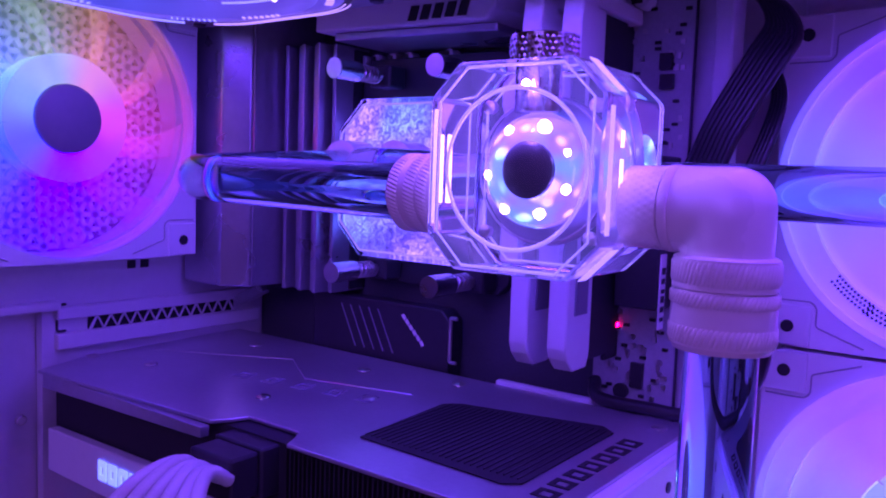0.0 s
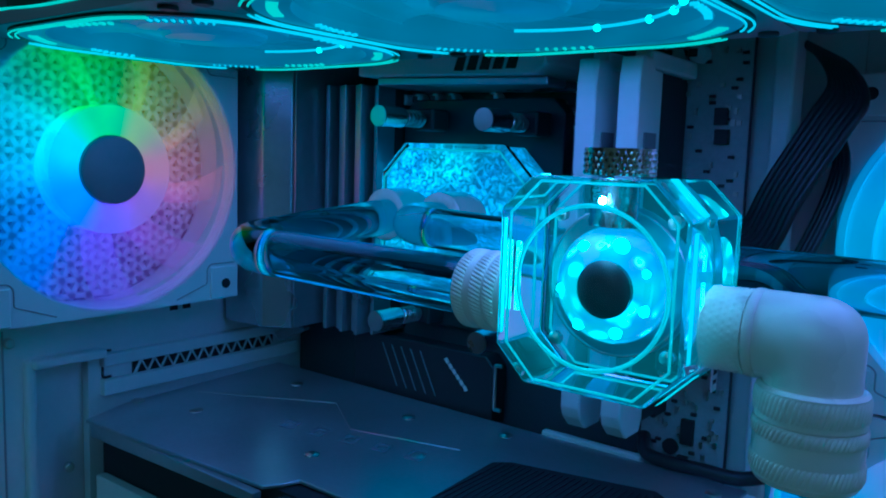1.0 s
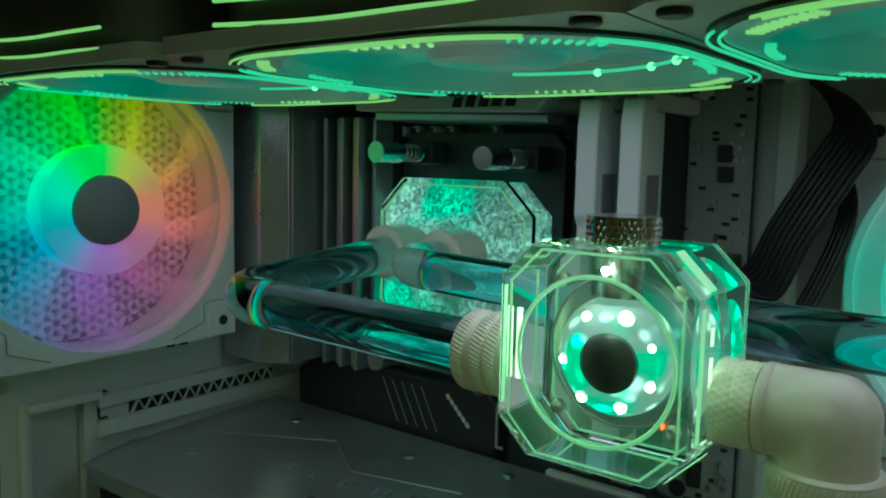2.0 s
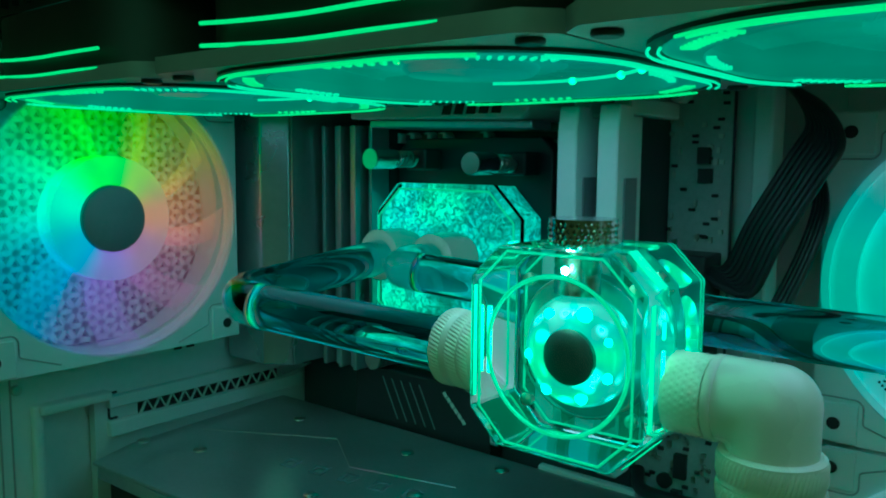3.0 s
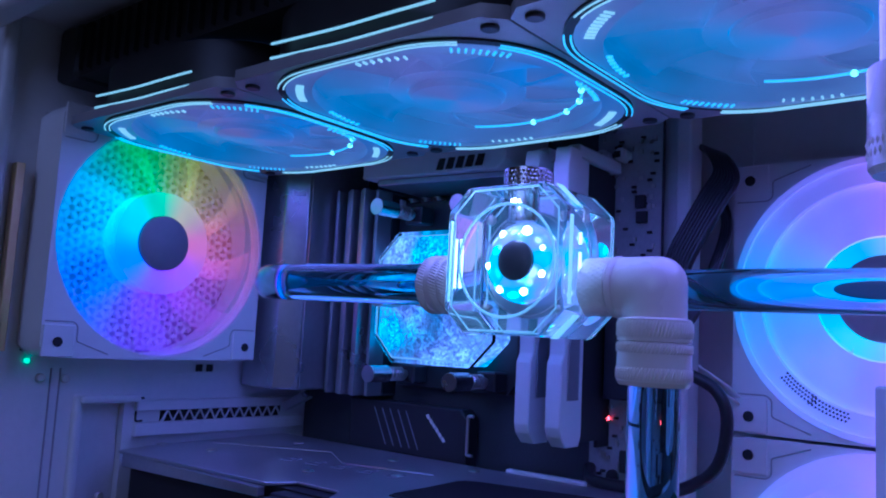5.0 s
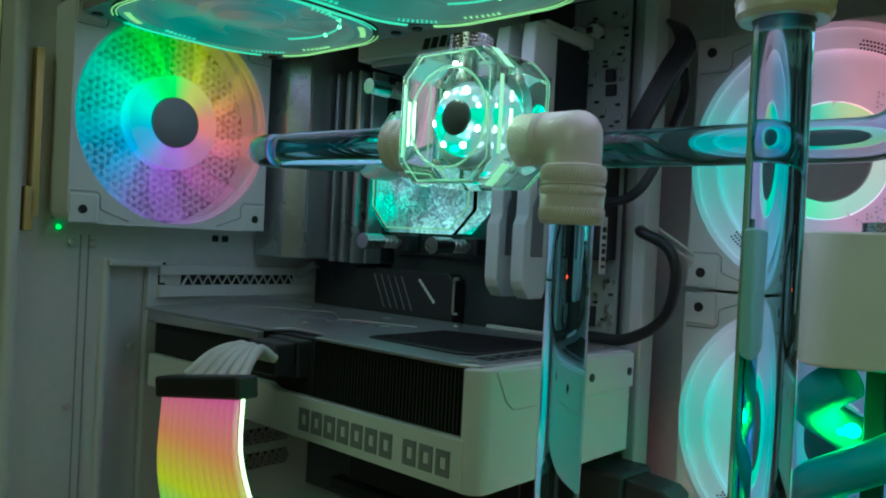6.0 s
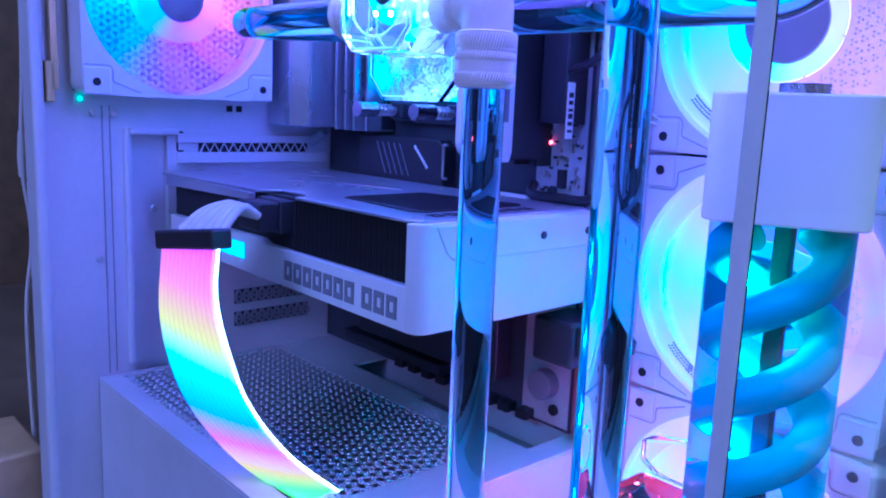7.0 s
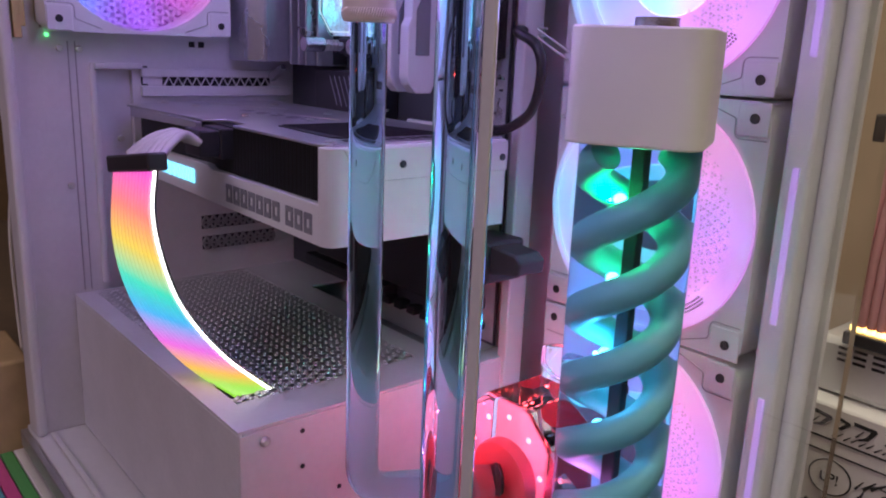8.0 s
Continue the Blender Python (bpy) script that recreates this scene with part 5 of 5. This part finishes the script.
for k, (mm, nm) in enumerate(((TEALP, "teal"), (PINKP, "pink"), (GREENP, "green"), (PAPER, "white"), (GREENP, "green"))):
    y0 = 0.0985 + k * 0.0088
    bk = thing("book", (-0.269, y0, 0.0402), nm + " covered thin book lying by the case", "book", "books by the case")
    part("cover", place(box(-0.056, 0.056, 0, 0.0082, 0, 0.014, 0.0008), pose(-0.269, y0 - 0.008, 0.0404, 0, 0, 0)), mm, bk)
lead = thing("hanging_lead", (-0.36, 0.138, 0.0402), "thin pale cable hanging down behind the case", "cable")
part("lead", sweep(curve([(-0.36, 0.1412, 0.560), (-0.36, 0.1403, 0.386), (-0.36, 0.1367, 0.308), (-0.36, 0.1405, 0.256), (-0.36, 0.1349, 0.1945), (-0.362, 0.138, 0.0425)], 8), 0.0015, 8), WIREW, lead)
part("sleeve", sweep([(-0.36, 0.1378, 0.325), (-0.36, 0.1367, 0.308), (-0.36, 0.1372, 0.296)], 0.0026, 10), WIREW, lead)
print_box = thing("comic_box", (0.11, 0.47, 0.04), "white card box printed with black comic drawings", "box")
part("carton", box(0.06, 0.30, 0.455, 0.56, 0.0402, 0.1615, 0.0015), PAPER, print_box)
def ink(outline, x, z, turn=0.0, size=1.0):
    part("ink_stroke", place(prism([(u * size, v * size) for u, v in outline], -0.0003, 0, "y"), Matrix.Translation((x, 0.4549, z)) @ Matrix.Rotation(turn, 4, "Y")), INK, print_box)


HOOK = [(-0.006, 0.0045), (0.006, 0.0040), (0.0068, 0.0025), (0.0030, -0.0035), (-0.0020, -0.0055), (-0.0026, -0.0046), (0.0012, -0.0022), (0.0034, 0.0020), (-0.0055, 0.0022)]
DASH = [(-0.0045, -0.0008), (0.0045, -0.0003), (0.0045, 0.0004), (-0.0045, 0.0010)]
for k, (x, z) in enumerate(((0.074, 0.1532), (0.088, 0.1520), (0.101, 0.1526), (0.1145, 0.1520), (0.130, 0.1532))):
    ink(HOOK, x, z, 0.12 * (k % 3), 0.85 + 0.15 * (k % 2))
    ink(DASH, x - 0.002, z - 0.0015, -0.9, 0.7)
for k in range(14):
    ink(DASH, 0.098 + k * 0.0042, 0.1452 + 0.0006 * (k % 2), -0.75, 0.55)
for k in range(22):
    ink(DASH, 0.117 + (k % 11) * 0.0052, 0.121 - 0.012 * (k // 11) + 0.0018 * (k % 3), -1.0 + 0.17 * (k % 11), 0.8 + 0.2 * (k % 3))
for k in range(16):
    ink(DASH, 0.068 + k * 0.0078, 0.098 - 0.004 * (k % 3), 0.5 * (k % 5) - 1.0, 1.1)
for x, z, r0, a0, a1 in ((0.128, 0.1150, 0.0090, 20, 200), (0.124, 0.1070, 0.0060, 170, 330), (0.146, 0.1100, 0.0105, 60, 280), (0.090, 0.0880, 0.0110, 0, 190), (0.115, 0.0820, 0.0080, 30, 260)):
    pts = [(x + r0 * math.cos(radians(a0 + (a1 - a0) * k / 16)), 0.4548, z + r0 * math.sin(radians(a0 + (a1 - a0) * k / 16))) for k in range(17)]
    part("ink_line", sweep(pts, 0.00045, 6), INK, print_box)
part("panel_line", box(0.0605, 0.24, 0.4545, 0.4549, 0.1408, 0.1418), INK, print_box)
part("panel_line", box(0.0605, 0.24, 0.4545, 0.4549, 0.1328, 0.1336), INK, print_box)
bubble = part("bubble", prism([(0.1000 + 0.0125 * math.cos(2 * math.pi * k / 28), 0.1190 + 0.0105 * math.sin(2 * math.pi * k / 28)) for k in range(28)], 0.4538, 0.4548, "y"), PAPER, print_box, "round speech bubble")
part("bubble_outline", sweep([(0.1000 + 0.0127 * math.cos(2 * math.pi * k / 28), 0.4540, 0.1190 + 0.0107 * math.sin(2 * math.pi * k / 28)) for k in range(28)], 0.0005, 6, True), INK, bubble)
fc = bpy.data.curves.new("words", "FONT")
fc.body, fc.size, fc.extrude, fc.align_x = "UP!", 0.0088, 0.0002, "CENTER"
fo = new("words", fc)
fo.parent = print_box
fo.location = Vector((0.1000, 0.4532, 0.1160)) - AT[print_box]
fo.rotation_euler = (math.pi / 2, 0, 0)
fo.data.materials.append(INK)
grey = thing("grey_box", (0.11, 0.50, 0.1618), "pale slotted metal box on the printed carton", "box")
part("shell", box(0.072, 0.30, 0.470, 0.57, 0.1618, 0.1960, 0.004), WHITE, grey)
for k in range(6):
    for j in range(3):
        part("slot", box(0.086 + k * 0.0105, 0.093 + k * 0.0105, 0.4692, 0.4699, 0.1835 + j * 0.0036, 0.1850 + j * 0.0036), DARK, grey)
pink = thing("light_cable", (0.118, 0.47, 0.198), "hanging pale pink light cable with lit tips", "cable")
part("clip", box(0.0895, 0.135, 0.462, 0.476, 0.1965, 0.204, 0.001), BLACK, pink)
for k in range(6):
    xx = 0.0935 + k * 0.0050
    part("strand", sweep(curve([(xx, 0.468, 0.2048), (xx + 0.002, 0.466, 0.26), (xx + 0.006, 0.468, 0.31)], 6), 0.0024, 10), surface("pink_silicone", (0.75, 0.42, 0.45), 0.4, sub=0.2) if k == 0 else bpy.data.materials["pink_silicone"], pink)
    part("tip", cyl((xx, 0.468, 0), 0.0026, 0.2042, 0.2072, "z", 12), glow("warm_tip", (1, .55, .15), 2) if k == 0 else bpy.data.materials["warm_tip"], pink, "lit orange tip")
part("clip", box(0.0880, 0.148, 0.460, 0.480, 0.3105, 0.325, 0.001), BLACK, pink)

# ---- lamps for the glow of lit fittings, and unseen room lamps ----
lamp("block_lamp", "POINT", 0.022, (0.72, 0.55, 1.0), Matrix.Translation((-0.0395, 0.1840, 0.4118)), 0.0008)
lamp("pump_lamp", "POINT", 0.020, (1.0, 0.07, 0.24), Matrix.Translation((0.0100, 0.2500, 0.1820)), 0.0006)
for x, power in ((-0.207, 0.022), (-0.085, 0.052), (0.037, 0.045)):
    lamp("fan_lamp", "AREA", power, (0.55, 0.26, 1.0), Matrix.Translation((x, 0.208, 0.4535)), 0.09)
for z, rod_color in ((0.292, (0.08, 1.0, 0.30)), (0.225, (0.10, 0.45, 1.0)), (0.158, (0.8, 0.12, 0.5))):
    lamp("rod_lamp", "POINT", 0.014, rod_color, Matrix.Translation((0.0660, 0.2740, z)), 0.001)
# Unseen lamp for the room light, placed and tinted to lift dark case faces.
lamp("room_lamp", "AREA", 1.6, (0.92, 0.66, 1.0), look((0.12, -0.95, 0.95), (0, 0.2, 0.3)), 0.6)
# Unseen fill lamp added to brighten the wall, boxes and books outside.
lamp("backdrop_fill", "AREA", 4.8, (1.0, 0.84, 0.74), look((0.3, 0.2, 1.5), (0.1, 0.4, 0.1)), 0.4)
